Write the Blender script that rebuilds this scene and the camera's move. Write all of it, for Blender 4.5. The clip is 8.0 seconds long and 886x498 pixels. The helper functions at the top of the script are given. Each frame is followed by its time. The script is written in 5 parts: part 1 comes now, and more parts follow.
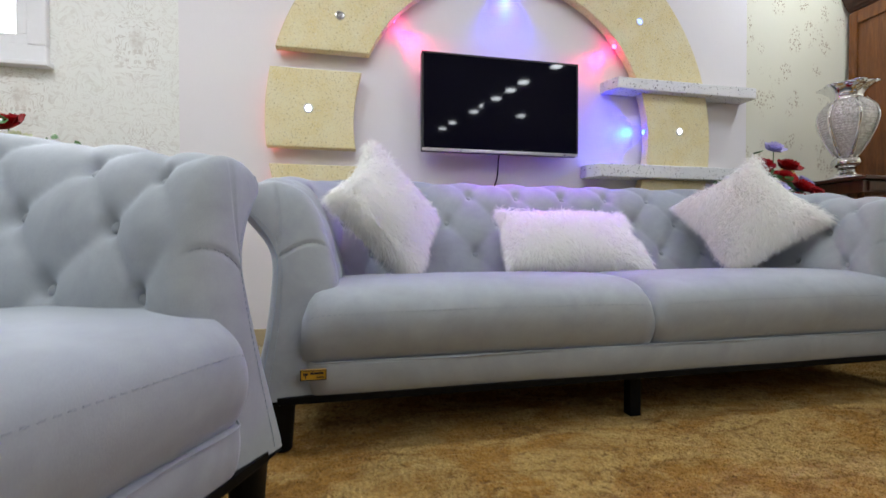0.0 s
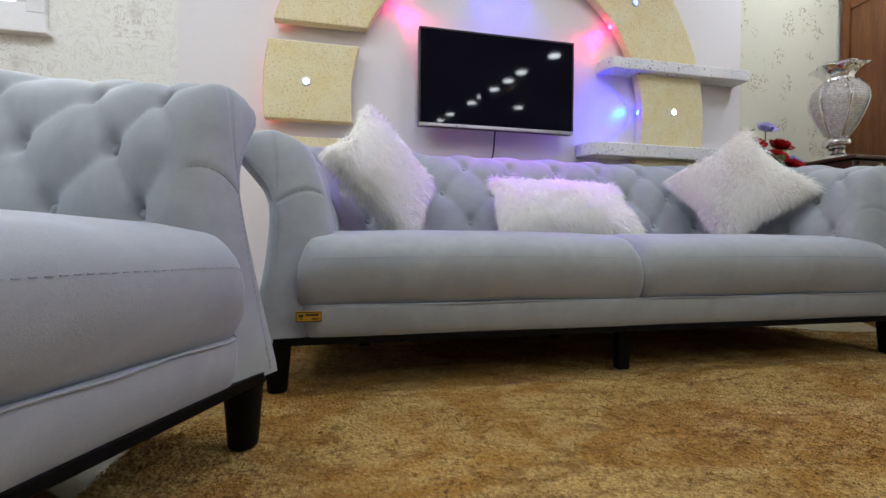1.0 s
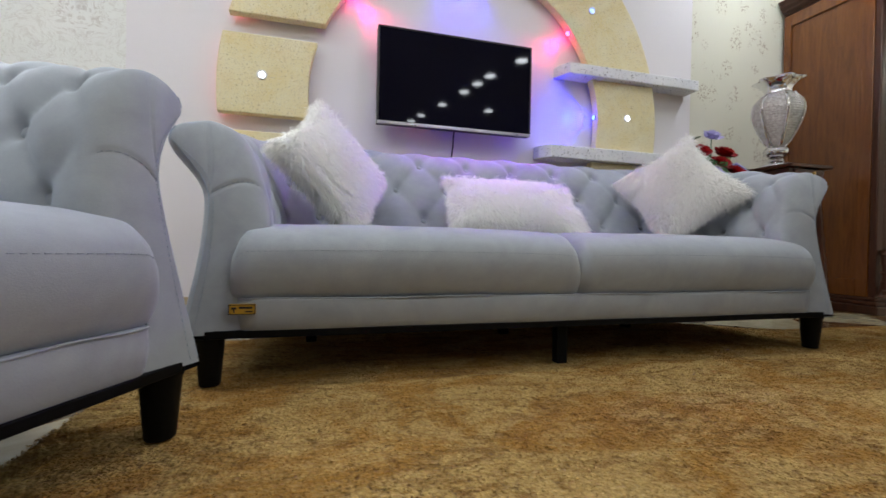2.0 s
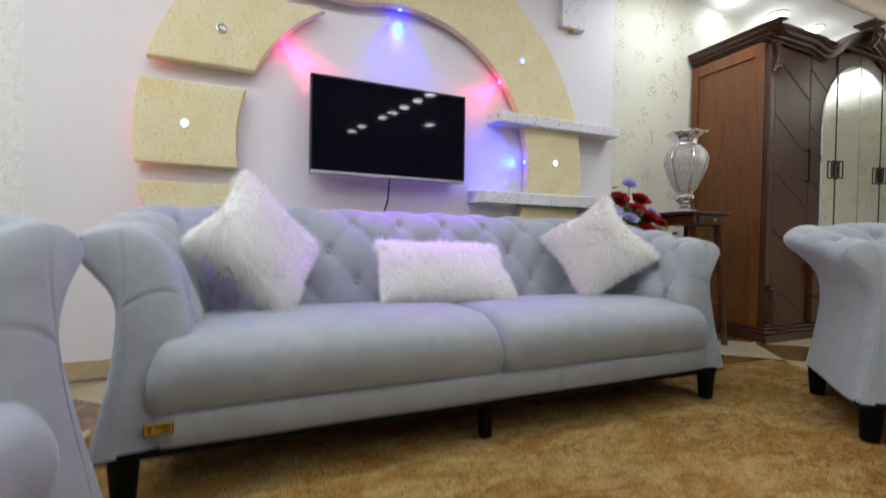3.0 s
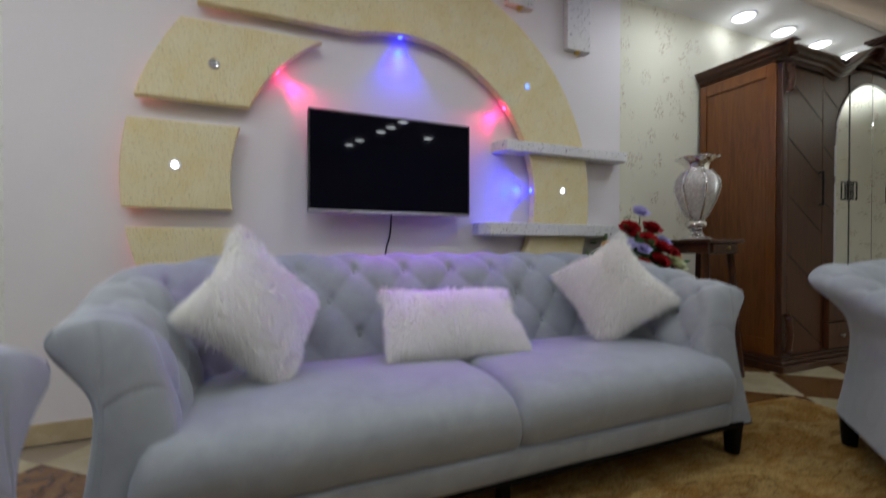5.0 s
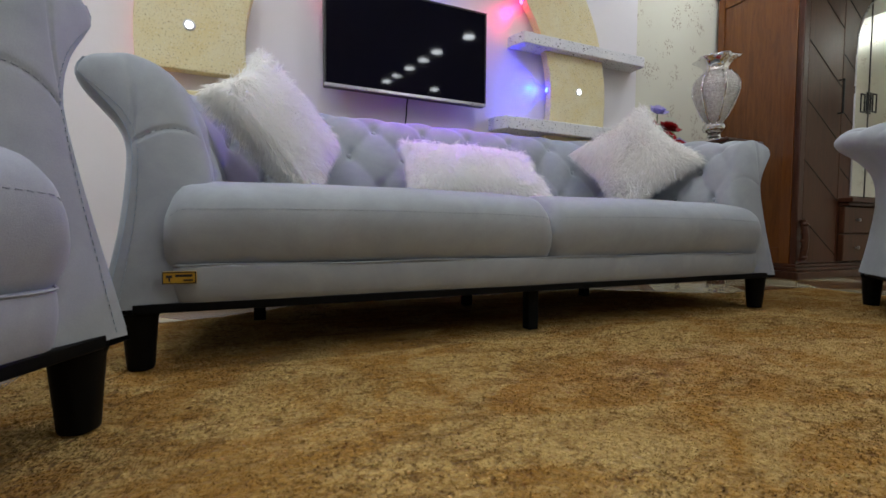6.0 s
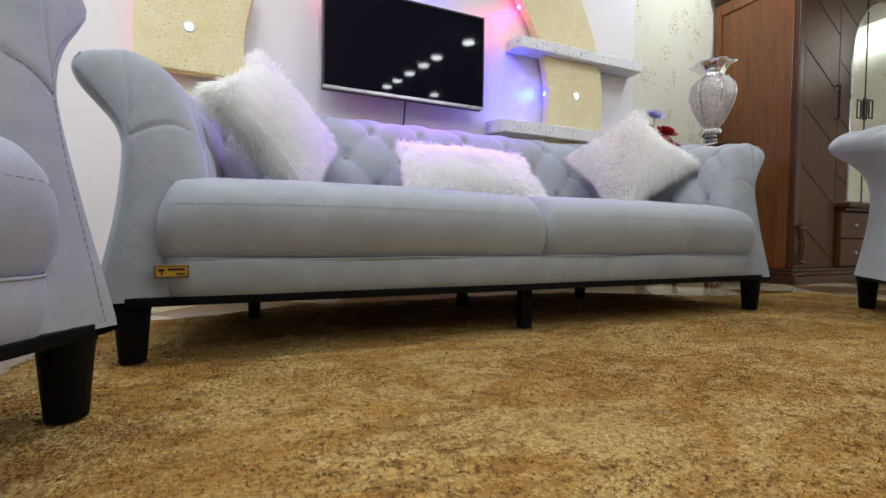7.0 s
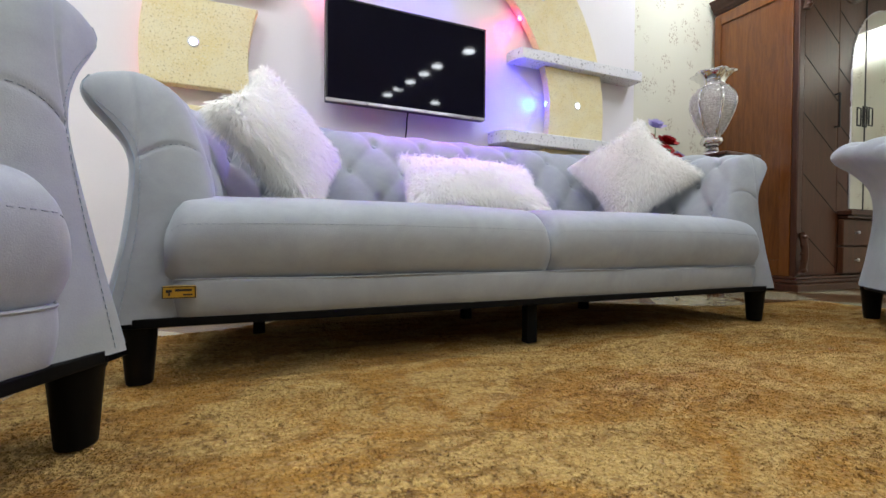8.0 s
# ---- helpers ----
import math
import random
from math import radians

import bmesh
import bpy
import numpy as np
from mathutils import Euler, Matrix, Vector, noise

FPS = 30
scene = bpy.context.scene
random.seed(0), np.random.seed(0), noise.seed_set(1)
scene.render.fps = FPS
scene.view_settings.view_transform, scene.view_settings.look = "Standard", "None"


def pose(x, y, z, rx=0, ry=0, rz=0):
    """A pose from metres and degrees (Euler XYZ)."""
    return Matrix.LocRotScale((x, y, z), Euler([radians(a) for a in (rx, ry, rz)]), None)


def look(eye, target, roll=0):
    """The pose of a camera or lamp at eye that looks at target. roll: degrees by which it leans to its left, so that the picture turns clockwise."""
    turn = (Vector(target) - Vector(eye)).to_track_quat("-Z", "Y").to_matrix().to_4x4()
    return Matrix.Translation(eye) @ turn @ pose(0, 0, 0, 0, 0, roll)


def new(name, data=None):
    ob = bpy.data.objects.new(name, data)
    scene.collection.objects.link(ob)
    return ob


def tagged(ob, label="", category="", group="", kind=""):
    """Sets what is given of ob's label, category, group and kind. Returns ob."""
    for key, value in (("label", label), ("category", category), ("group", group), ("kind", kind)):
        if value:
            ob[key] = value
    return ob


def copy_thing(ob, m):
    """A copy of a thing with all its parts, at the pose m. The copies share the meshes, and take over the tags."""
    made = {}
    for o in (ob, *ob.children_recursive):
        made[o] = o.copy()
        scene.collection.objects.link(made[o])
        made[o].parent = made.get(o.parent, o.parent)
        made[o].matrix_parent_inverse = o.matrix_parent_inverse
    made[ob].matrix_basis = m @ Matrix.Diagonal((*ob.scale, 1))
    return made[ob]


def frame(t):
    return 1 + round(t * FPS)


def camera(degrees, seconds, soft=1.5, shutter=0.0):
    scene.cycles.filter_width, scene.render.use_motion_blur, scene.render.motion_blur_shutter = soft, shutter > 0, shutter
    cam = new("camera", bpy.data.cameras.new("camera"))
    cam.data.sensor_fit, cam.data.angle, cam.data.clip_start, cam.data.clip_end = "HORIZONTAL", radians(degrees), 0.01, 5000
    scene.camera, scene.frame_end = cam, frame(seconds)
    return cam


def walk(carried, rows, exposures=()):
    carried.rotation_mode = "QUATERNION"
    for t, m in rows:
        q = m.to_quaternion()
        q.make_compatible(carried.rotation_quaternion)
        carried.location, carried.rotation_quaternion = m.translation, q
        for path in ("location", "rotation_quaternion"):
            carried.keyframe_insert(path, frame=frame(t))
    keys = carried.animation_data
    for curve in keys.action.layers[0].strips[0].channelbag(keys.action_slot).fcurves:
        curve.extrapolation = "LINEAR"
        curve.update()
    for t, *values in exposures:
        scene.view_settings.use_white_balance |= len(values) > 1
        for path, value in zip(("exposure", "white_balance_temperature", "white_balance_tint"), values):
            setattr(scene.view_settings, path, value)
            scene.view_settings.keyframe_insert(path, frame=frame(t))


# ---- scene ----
cam = camera(92.1, 8.0, shutter=0.4)
PATH = [
    (0, (0.107, 0.097, 0.566), (0.515, 2.055, 0.539), -0.1),
    (0.5, (0.101, 0.086, 0.465), (0.518, 2.042, 0.431), 0.2),
    (1, (0.112, 0.067, 0.422), (0.532, 2.022, 0.389), 0.4),
    (2.3, (0.244, 0.007, 0.402), (0.85, 1.913, 0.377), 1.3),
    (2.5, (0.257, -0.008, 0.428), (0.92, 1.879, 0.394), 1.4),
    (3, (0.246, -0.028, 0.716), (1.024, 1.814, 0.681), 0.9),
    (3.5, (0.143, -0.047, 1.233), (0.937, 1.788, 1.199), 0.4),
    (4, (-0.011, -0.113, 1.493), (0.748, 1.737, 1.456), -0.6),
    (4.5, (0.057, -0.112, 1.443), (0.848, 1.725, 1.403), -0.0),
    (5, (0.252, 0.102, 0.919), (1.038, 1.941, 0.901), 0.1),
    (5.2, (0.246, 0.152, 0.68), (1.042, 1.986, 0.649), 0.5),
    (6.3, (0.16, 0.144, 0.318), (0.94, 1.984, 0.228), 0.3),
    (6.5, (0.174, 0.157, 0.314), (0.953, 1.997, 0.252), 0.2),
    (7, (0.189, 0.132, 0.304), (0.971, 1.972, 0.246), 0.7),
    (7.5, (0.181, 0.134, 0.311), (0.962, 1.974, 0.266), 0.5),
    (8, (0.175, 0.137, 0.336), (0.955, 1.978, 0.303), 0.4),
]
EXPOSURES = [(0.0, -0.02), (0.5, -0.17), (1.0, -0.07), (2.3, -0.12), (3.0, 0.0), (3.5, -0.04), (4.0, -0.32), (4.5, -0.52), (5.0, -0.74), (5.2, -0.8), (6.3, -0.14), (6.5, -0.07), (7.0, 0.26), (8.0, 0.34)]
walk(cam, [(t, look(eye, target, roll)) for t, eye, target, roll in PATH], EXPOSURES)

# ---------------------------------------------------------------- world and lamps
world = bpy.data.worlds.new("sky")
scene.world = world
world.use_nodes = True
wn = world.node_tree
sky = wn.nodes.new("ShaderNodeTexSky")
sky.sky_type, sky.sun_disc = "NISHITA", False
sky.sun_elevation, sky.sun_rotation = radians(40), radians(60)
wn.nodes["Background"].inputs[1].default_value = 0.12
wn.links.new(sky.outputs[0], wn.nodes["Background"].inputs[0])
LAMP_POWER = 10.5        # each ceiling downlight, watts
SPOT_POWER = 26.0         # each coloured spot on the feature wall
WINDOW_POWER = 60.0

WALL = 2.66              # face of the feature wall
FACE = 2.575             # face of the stone blocks
CEIL_L, CEIL_R = 2.938, 2.885
LEFT, RIGHT, BACK = -2.7, 7.0, -4.4   # inner faces of the other walls


def lamp(name, kind, m, power, color=(1, 1, 1), size=0.1, spot=60, blend=0.6):
    data = bpy.data.lights.new(name, kind)
    data.energy, data.color = power, color
    if kind == "AREA":
        data.shape, data.size = "DISK", size
    elif kind == "SPOT":
        data.spot_size, data.spot_blend, data.shadow_soft_size = radians(spot), blend, size
    else:
        data.shadow_soft_size = size
    ob = new(name, data)
    ob.matrix_world = m
    return ob


# ---------------------------------------------------------------- materials
def nodes_of(name):
    m = bpy.data.materials.new(name)
    m.use_nodes = True
    t = m.node_tree
    return m, t, t.nodes["Principled BSDF"], t.nodes, t.links


def mix(t, fac, a, b):
    n = t.nodes.new("ShaderNodeMix")
    n.data_type = "RGBA"
    for i, v in ((0, fac), (6, a), (7, b)):
        if isinstance(v, (tuple, list)):
            n.inputs[i].default_value = (*v[:3], 1)
        elif isinstance(v, (int, float)):
            n.inputs[i].default_value = v
        else:
            t.links.new(v, n.inputs[i])
    return n.outputs[2]


def math_node(t, op, a, b=0.0, c=None):
    n = t.nodes.new("ShaderNodeMath")
    n.operation = op
    for i, v in enumerate((a, b, c)):
        if v is None:
            continue
        if isinstance(v, (int, float)):
            n.inputs[i].default_value = v
        else:
            t.links.new(v, n.inputs[i])
    return n.outputs[0]


def ramp(t, fac, stops):
    n = t.nodes.new("ShaderNodeValToRGB")
    while len(n.color_ramp.elements) < len(stops):
        n.color_ramp.elements.new(0.5)
    for e, (p, v) in zip(n.color_ramp.elements, stops):
        e.position = p
        e.color = (v, v, v, 1) if isinstance(v, (int, float)) else (*v, 1)
    t.links.new(fac, n.inputs[0])
    return n.outputs[0]


def coords(t, scale=(1, 1, 1)):
    c = t.nodes.new("ShaderNodeTexCoord")
    mp = t.nodes.new("ShaderNodeMapping")
    mp.inputs["Scale"].default_value = scale
    t.links.new(c.outputs["Object"], mp.inputs[0])
    return mp.outputs[0]


def noise_tex(t, vec, scale, detail=3.0, rough=0.55, distort=0.0):
    n = t.nodes.new("ShaderNodeTexNoise")
    n.inputs["Scale"].default_value, n.inputs["Detail"].default_value = scale, detail
    n.inputs["Roughness"].default_value, n.inputs["Distortion"].default_value = rough, distort
    t.links.new(vec, n.inputs["Vector"])
    return n.outputs[0]


def voronoi(t, vec, scale, feature="F1", out=0, randomness=1.0):
    n = t.nodes.new("ShaderNodeTexVoronoi")
    n.feature = feature
    n.inputs["Scale"].default_value = scale
    n.inputs["Randomness"].default_value = randomness
    t.links.new(vec, n.inputs["Vector"])
    return n.outputs[out]


def bump(t, b, height, strength, dist=0.01):
    n = t.nodes.new("ShaderNodeBump")
    n.inputs["Strength"].default_value, n.inputs["Distance"].default_value = strength, dist
    t.links.new(height, n.inputs["Height"])
    t.links.new(n.outputs[0], b.inputs["Normal"])


def plain(name, color, color2=None, rough=0.5, metal=0.0, scale=6.0, fine=90.0, relief=0.15, dist=0.002, stretch=(1, 1, 1), sheen=0.0, coat=0.0, spec=0.5):
    m, t, b, _, links = nodes_of(name)
    v = coords(t, stretch)
    big, small = noise_tex(t, v, scale, 4), noise_tex(t, v, fine, 3)
    f = math_node(t, "ADD", math_node(t, "MULTIPLY", big, 0.65), math_node(t, "MULTIPLY", small, 0.35))
    f = ramp(t, f, [(0.33, 0.0), (0.67, 1.0)])
    color2 = color2 or tuple(c * 0.86 for c in color)
    links.new(mix(t, f, color2, color), b.inputs["Base Color"])
    k = min(0.06, rough * 0.2)
    r = ramp(t, big, [(0.3, rough - k), (0.7, min(rough + k, 1))])
    links.new(r, b.inputs["Roughness"])
    b.inputs["Metallic"].default_value = metal
    b.inputs["Sheen Weight"].default_value, b.inputs["Coat Weight"].default_value = sheen, coat
    b.inputs["Specular IOR Level"].default_value = spec
    if relief:
        bump(t, b, small, relief, dist)
    return m


def glow(name, color, strength):
    m, t, b, _, _ = nodes_of(name)
    b.inputs["Base Color"].default_value = (*[min(1, c) for c in color], 1)
    b.inputs["Emission Color"].default_value = (*color, 1)
    b.inputs["Emission Strength"].default_value = strength
    return m


def speckled(name, base, base2, chip, chip2, chip_scale, amount, relief=0.5):
    """Cast stone: mottled base with small dark and light chips."""
    m, t, b, _, links = nodes_of(name)
    v = coords(t)
    big = ramp(t, noise_tex(t, v, 7, 5), [(0.35, 0.0), (0.65, 1.0)])
    col = mix(t, big, base, base2)
    w = noise_tex(t, v, chip_scale, 2, 0.6, 0.6)
    col = mix(t, ramp(t, w, [(1 - amount - 0.03, 0.0), (1 - amount, 1.0)]), col, chip)
    w2 = noise_tex(t, coords(t, (1.3, 1.1, 1.7)), chip_scale * 0.8, 2, 0.6, 0.6)
    col = mix(t, ramp(t, w2, [(1 - amount - 0.03, 0.0), (1 - amount, 1.0)]), col, chip2)
    links.new(col, b.inputs["Base Color"])
    b.inputs["Roughness"].default_value = 0.75
    bump(t, b, noise_tex(t, v, chip_scale * 0.6, 4), relief, 0.004)
    return m


def wallpaper(name, base, figure, kind, along_y=False):
    m, t, b, _, links = nodes_of(name)
    v = coords(t)
    fx, fy = (0.001, 1.0) if along_y else (1.0, 0.001)
    weave = noise_tex(t, coords(t, (1, 1, 0.25)), 260, 2)
    if kind == "sprig":
        warp = noise_tex(t, v, 13, 2)
        cell = voronoi(t, coords(t, (fx, fy, 0.8)), 7.2, randomness=0.75)
        leaf = voronoi(t, coords(t, (1.25 * fx, 1.25 * fy, 1.0)), 52)
        near = ramp(t, cell, [(0.34, 1.0), (0.46, 0.0)])
        dots = ramp(t, leaf, [(0.32, 1.0), (0.42, 0.0)])
        some = ramp(t, warp, [(0.38, 0.0), (0.48, 1.0)])
        f = math_node(t, "MULTIPLY", math_node(t, "MULTIPLY", near, dots), math_node(t, "MULTIPLY", some, 0.75))
    else:
        # damask: scrolls mirrored about upright axes, in half-drop repeats of 0.53 by 0.66 m
        sep = t.nodes.new("ShaderNodeSeparateXYZ")
        links.new(v, sep.inputs[0])
        col_x = math_node(t, "MULTIPLY", math_node(t, "ADD", sep.outputs[0], 0.22), 1 / 0.53)
        drop = math_node(t, "MULTIPLY", math_node(t, "FLOORED_MODULO", math_node(t, "FLOOR", col_x), 2.0), 0.5)
        mx = math_node(t, "ABSOLUTE", math_node(t, "SUBTRACT", math_node(t, "FRACT", col_x), 0.5))
        mz = math_node(t, "FRACT", math_node(t, "ADD", math_node(t, "MULTIPLY", sep.outputs[2], 1 / 0.66), drop))
        cz = math_node(t, "SUBTRACT", mz, 0.5)
        comb = t.nodes.new("ShaderNodeCombineXYZ")
        links.new(math_node(t, "MULTIPLY", mx, 0.53), comb.inputs[0])
        links.new(math_node(t, "MULTIPLY", mz, 0.66), comb.inputs[2])
        leafy = noise_tex(t, comb.outputs[0], 13, 2, 0.5, 1.6)
        line = math_node(t, "ABSOLUTE", math_node(t, "SUBTRACT", math_node(t, "FRACT", math_node(t, "MULTIPLY", leafy, 6.0)), 0.5))
        scroll = ramp(t, line, [(0.10, 1.0), (0.24, 0.0)])
        far = math_node(t, "SQRT", math_node(t, "ADD", math_node(t, "MULTIPLY", math_node(t, "MULTIPLY", mx, mx), 5.5), math_node(t, "MULTIPLY", math_node(t, "MULTIPLY", cz, cz), 3.4)))
        heart = ramp(t, far, [(0.42, 1.0), (0.66, 0.5)])
        core = ramp(t, far, [(0.10, 0.9), (0.20, 0.0)])
        worn = ramp(t, noise_tex(t, v, 46, 3, 0.65), [(0.38, 0.25), (0.56, 1.0)])
        f = math_node(t, "MULTIPLY", math_node(t, "MAXIMUM", math_node(t, "MULTIPLY", scroll, heart), core), math_node(t, "MULTIPLY", worn, 0.85))
    col = mix(t, ramp(t, noise_tex(t, v, 1.6, 3), [(0.3, 0.0), (0.7, 1.0)]), tuple(c * 0.94 for c in base), base)
    links.new(mix(t, f, col, figure), b.inputs["Base Color"])
    b.inputs["Roughness"].default_value = 0.62
    bump(t, b, math_node(t, "ADD", weave, math_node(t, "MULTIPLY", f, 1.5)), 0.35, 0.002)
    return m


def wood(name, light, dark, rough=0.3, along=(9, 9, 0.9), coat=0.3, spec=0.5):
    m, t, b, _, links = nodes_of(name)
    b.inputs["Specular IOR Level"].default_value = spec
    v = coords(t, along)
    g = noise_tex(t, v, 3.2, 6, 0.6, 1.2)
    fine = noise_tex(t, coords(t, tuple(a * 6 for a in along)), 4, 3)
    f = ramp(t, math_node(t, "ADD", math_node(t, "MULTIPLY", g, 0.75), math_node(t, "MULTIPLY", fine, 0.25)), [(0.36, 0.0), (0.66, 1.0)])
    links.new(mix(t, f, dark, light), b.inputs["Base Color"])
    b.inputs["Roughness"].default_value = rough
    b.inputs["Coat Weight"].default_value = coat
    b.inputs["Coat Roughness"].default_value = 0.18
    bump(t, b, fine, 0.12, 0.001)
    return m


def velvet(name, color, color2):
    m, t, b, _, links = nodes_of(name)
    v = coords(t)
    nap = noise_tex(t, v, 5.5, 4, 0.6, 0.8)
    fibre = noise_tex(t, v, 420, 2)
    cloud = noise_tex(t, v, 26, 3)
    f = math_node(t, "ADD", math_node(t, "MULTIPLY", nap, 0.6), math_node(t, "ADD", math_node(t, "MULTIPLY", cloud, 0.2), math_node(t, "MULTIPLY", fibre, 0.2)))
    links.new(mix(t, ramp(t, f, [(0.36, 0.0), (0.64, 1.0)]), color2, color), b.inputs["Base Color"])
    b.inputs["Roughness"].default_value = 0.78
    b.inputs["Sheen Weight"].default_value, b.inputs["Sheen Roughness"].default_value = 0.35, 0.4
    b.inputs["Sheen Tint"].default_value = (0.8, 0.88, 1.0, 1)
    b.inputs["Specular IOR Level"].default_value = 0.25
    bump(t, b, math_node(t, "ADD", fibre, math_node(t, "MULTIPLY", cloud, 0.6)), 0.25, 0.0012)
    return m


def rug_material():
    m, t, b, n, links = nodes_of("rug_pile")
    v = coords(t)
    blotch = noise_tex(t, coords(t, (0.8, 1.3, 1)), 3.4, 5, 0.62, 1.6)
    mid = noise_tex(t, v, 17, 4, 0.65, 0.8)
    tuft = noise_tex(t, v, 130, 3, 0.6)
    col = mix(t, ramp(t, blotch, [(0.42, 0.0), (0.56, 1.0)]), (0.420, 0.218, 0.044), (0.550, 0.365, 0.125))
    streak = noise_tex(t, coords(t, (0.6, 1.5, 1)), 6.5, 5, 0.7, 1.6)
    col = mix(t, ramp(t, streak, [(0.34, 0.75), (0.47, 0.0)]), col, (0.235, 0.108, 0.020))
    col = mix(t, ramp(t, streak, [(0.56, 0.0), (0.68, 0.6)]), col, (0.66, 0.475, 0.195))
    col = mix(t, ramp(t, mid, [(0.34, 0.5), (0.46, 0.0)]), col, (0.230, 0.100, 0.016))
    col = mix(t, ramp(t, mid, [(0.56, 0.0), (0.70, 0.4)]), col, (0.64, 0.455, 0.175))
    # dark flecks between the tufts, in loose patches
    clump = noise_tex(t, v, 52, 3, 0.62, 0.5)
    grain = voronoi(t, v, 105)
    where = ramp(t, noise_tex(t, v, 4.6, 3, 0.6, 0.9), [(0.46, 0.08), (0.58, 1.0)])
    fleck = math_node(t, "MULTIPLY", ramp(t, clump, [(0.36, 0.70), (0.46, 0.0)]), where)
    col = mix(t, fleck, col, (0.120, 0.050, 0.008))
    # hollows between grains are darkened, shade of the pile put into the colour
    col = mix(t, ramp(t, grain, [(0.30, 0.0), (0.75, 0.38)]), col, (0.170, 0.080, 0.015))
    geo = n.new("ShaderNodeNewGeometry")
    shade = ramp(t, geo.outputs["Random Per Island"], [(0.0, 0.90), (1.0, 1.10)])
    vm = n.new("ShaderNodeVectorMath")
    vm.operation = "MULTIPLY"
    links.new(col, vm.inputs[0]), links.new(shade, vm.inputs[1])
    links.new(vm.outputs[0], b.inputs["Base Color"])
    b.inputs["Roughness"].default_value = 0.95
    b.inputs["Specular IOR Level"].default_value = 0.1
    b.inputs["Sheen Weight"].default_value = 0.05
    bump(t, b, math_node(t, "ADD", math_node(t, "MULTIPLY_ADD", grain, -0.7, math_node(t, "MULTIPLY", clump, 1.6)), math_node(t, "ADD", tuft, math_node(t, "MULTIPLY", mid, 2.2))), 0.9, 0.012)
    return m


def marble(name, base, vein):
    m, t, b, n, links = nodes_of(name)
    info = n.new("ShaderNodeObjectInfo")
    v = coords(t)
    add = n.new("ShaderNodeVectorMath")
    add.operation = "ADD"
    links.new(v, add.inputs[0])
    off = n.new("ShaderNodeCombineXYZ")
    links.new(math_node(t, "MULTIPLY", info.outputs["Random"], 37.0), off.inputs[0])
    links.new(math_node(t, "MULTIPLY", info.outputs["Random"], 91.0), off.inputs[1])
    links.new(off.outputs[0], add.inputs[1])
    g = noise_tex(t, add.outputs[0], 5, 6, 0.65, 1.8)
    col = mix(t, ramp(t, g, [(0.40, 0.0), (0.60, 1.0)]), base, vein)
    tone = math_node(t, "ADD", math_node(t, "MULTIPLY", info.outputs["Random"], 0.14), 0.93)
    vm = n.new("ShaderNodeVectorMath")
    vm.operation = "MULTIPLY"
    links.new(col, vm.inputs[0]), links.new(tone, vm.inputs[1])
    links.new(vm.outputs[0], b.inputs["Base Color"])
    b.inputs["Roughness"].default_value = 0.16
    b.inputs["Coat Weight"].default_value = 0.2
    return m


def glass_material(name, color=(1, 1, 1), rough=0.02):
    m, t, b, _, _ = nodes_of(name)
    b.inputs["Base Color"].default_value = (*color, 1)
    b.inputs["Transmission Weight"].default_value = 1.0
    b.inputs["Roughness"].default_value = rough
    return m


M_PAINT = plain("wall_paint", (0.80, 0.765, 0.775), (0.765, 0.73, 0.745), 0.6, 0, 1.4, 130, 0.12, 0.001)
M_CEIL = plain("ceiling_paint", (0.87, 0.87, 0.86), (0.83, 0.83, 0.82), 0.7, 0, 1.2, 120, 0.08, 0.001)
M_SPRIG = wallpaper("wallpaper_sprig", (0.74, 0.72, 0.60), (0.33, 0.24, 0.15), "sprig")
M_SPRIG_EAST = wallpaper("wallpaper_sprig_east", (0.74, 0.72, 0.60), (0.33, 0.24, 0.15), "sprig", True)
M_SCROLL = wallpaper("wallpaper_scroll", (0.84, 0.84, 0.80), (0.60, 0.56, 0.51), "scroll")
# for unseen walls only, dark to keep bounced light low
M_UNSEEN_DARK = plain("unseen_dark_taupe", (0.30, 0.26, 0.22), (0.25, 0.22, 0.19), 0.8, 0, 1.5, 90, 0.1)
M_STONE = speckled("cream_cast_stone", (0.76, 0.64, 0.33), (0.79, 0.71, 0.46), (0.44, 0.34, 0.17), (0.82, 0.76, 0.58), 125, 0.36)
M_TERRAZZO = speckled("white_speckled_stone", (0.72, 0.72, 0.74), (0.78, 0.77, 0.78), (0.10, 0.09, 0.11), (0.30, 0.27, 0.27), 62, 0.32, 0.25)
M_VELVET = velvet("grey_blue_velvet", (0.358, 0.382, 0.402), (0.285, 0.305, 0.325))
M_PIPING = plain("piping_cloth", (0.33, 0.39, 0.45), None, 0.8, 0, 20, 200, 0.2)
M_THREAD = plain("stitch_thread", (0.27, 0.30, 0.33), None, 0.8)
M_BLACKWOOD = wood("black_stained_wood", (0.006, 0.006, 0.006), (0.003, 0.003, 0.003), 0.5, coat=0.0, spec=0.08)
M_RUG = rug_material()
M_FUR = plain("white_long_fur", (0.985, 0.98, 0.95), (0.96, 0.95, 0.92), 0.9, 0, 9, 160, 0.0, 0.004)
ft = M_FUR.node_tree
thin = ft.nodes.new("ShaderNodeBsdfTranslucent")
thin.inputs[0].default_value = (0.985, 0.98, 0.95, 1)
both = ft.nodes.new("ShaderNodeMixShader")
both.inputs[0].default_value = 0.52
ft.links.new(ft.nodes["Principled BSDF"].outputs[0], both.inputs[1])
ft.links.new(thin.outputs[0], both.inputs[2])
ft.links.new(both.outputs[0], ft.nodes["Material Output"].inputs[0])
M_CREAM = marble("cream_marble", (0.45, 0.39, 0.24), (0.54, 0.47, 0.31))
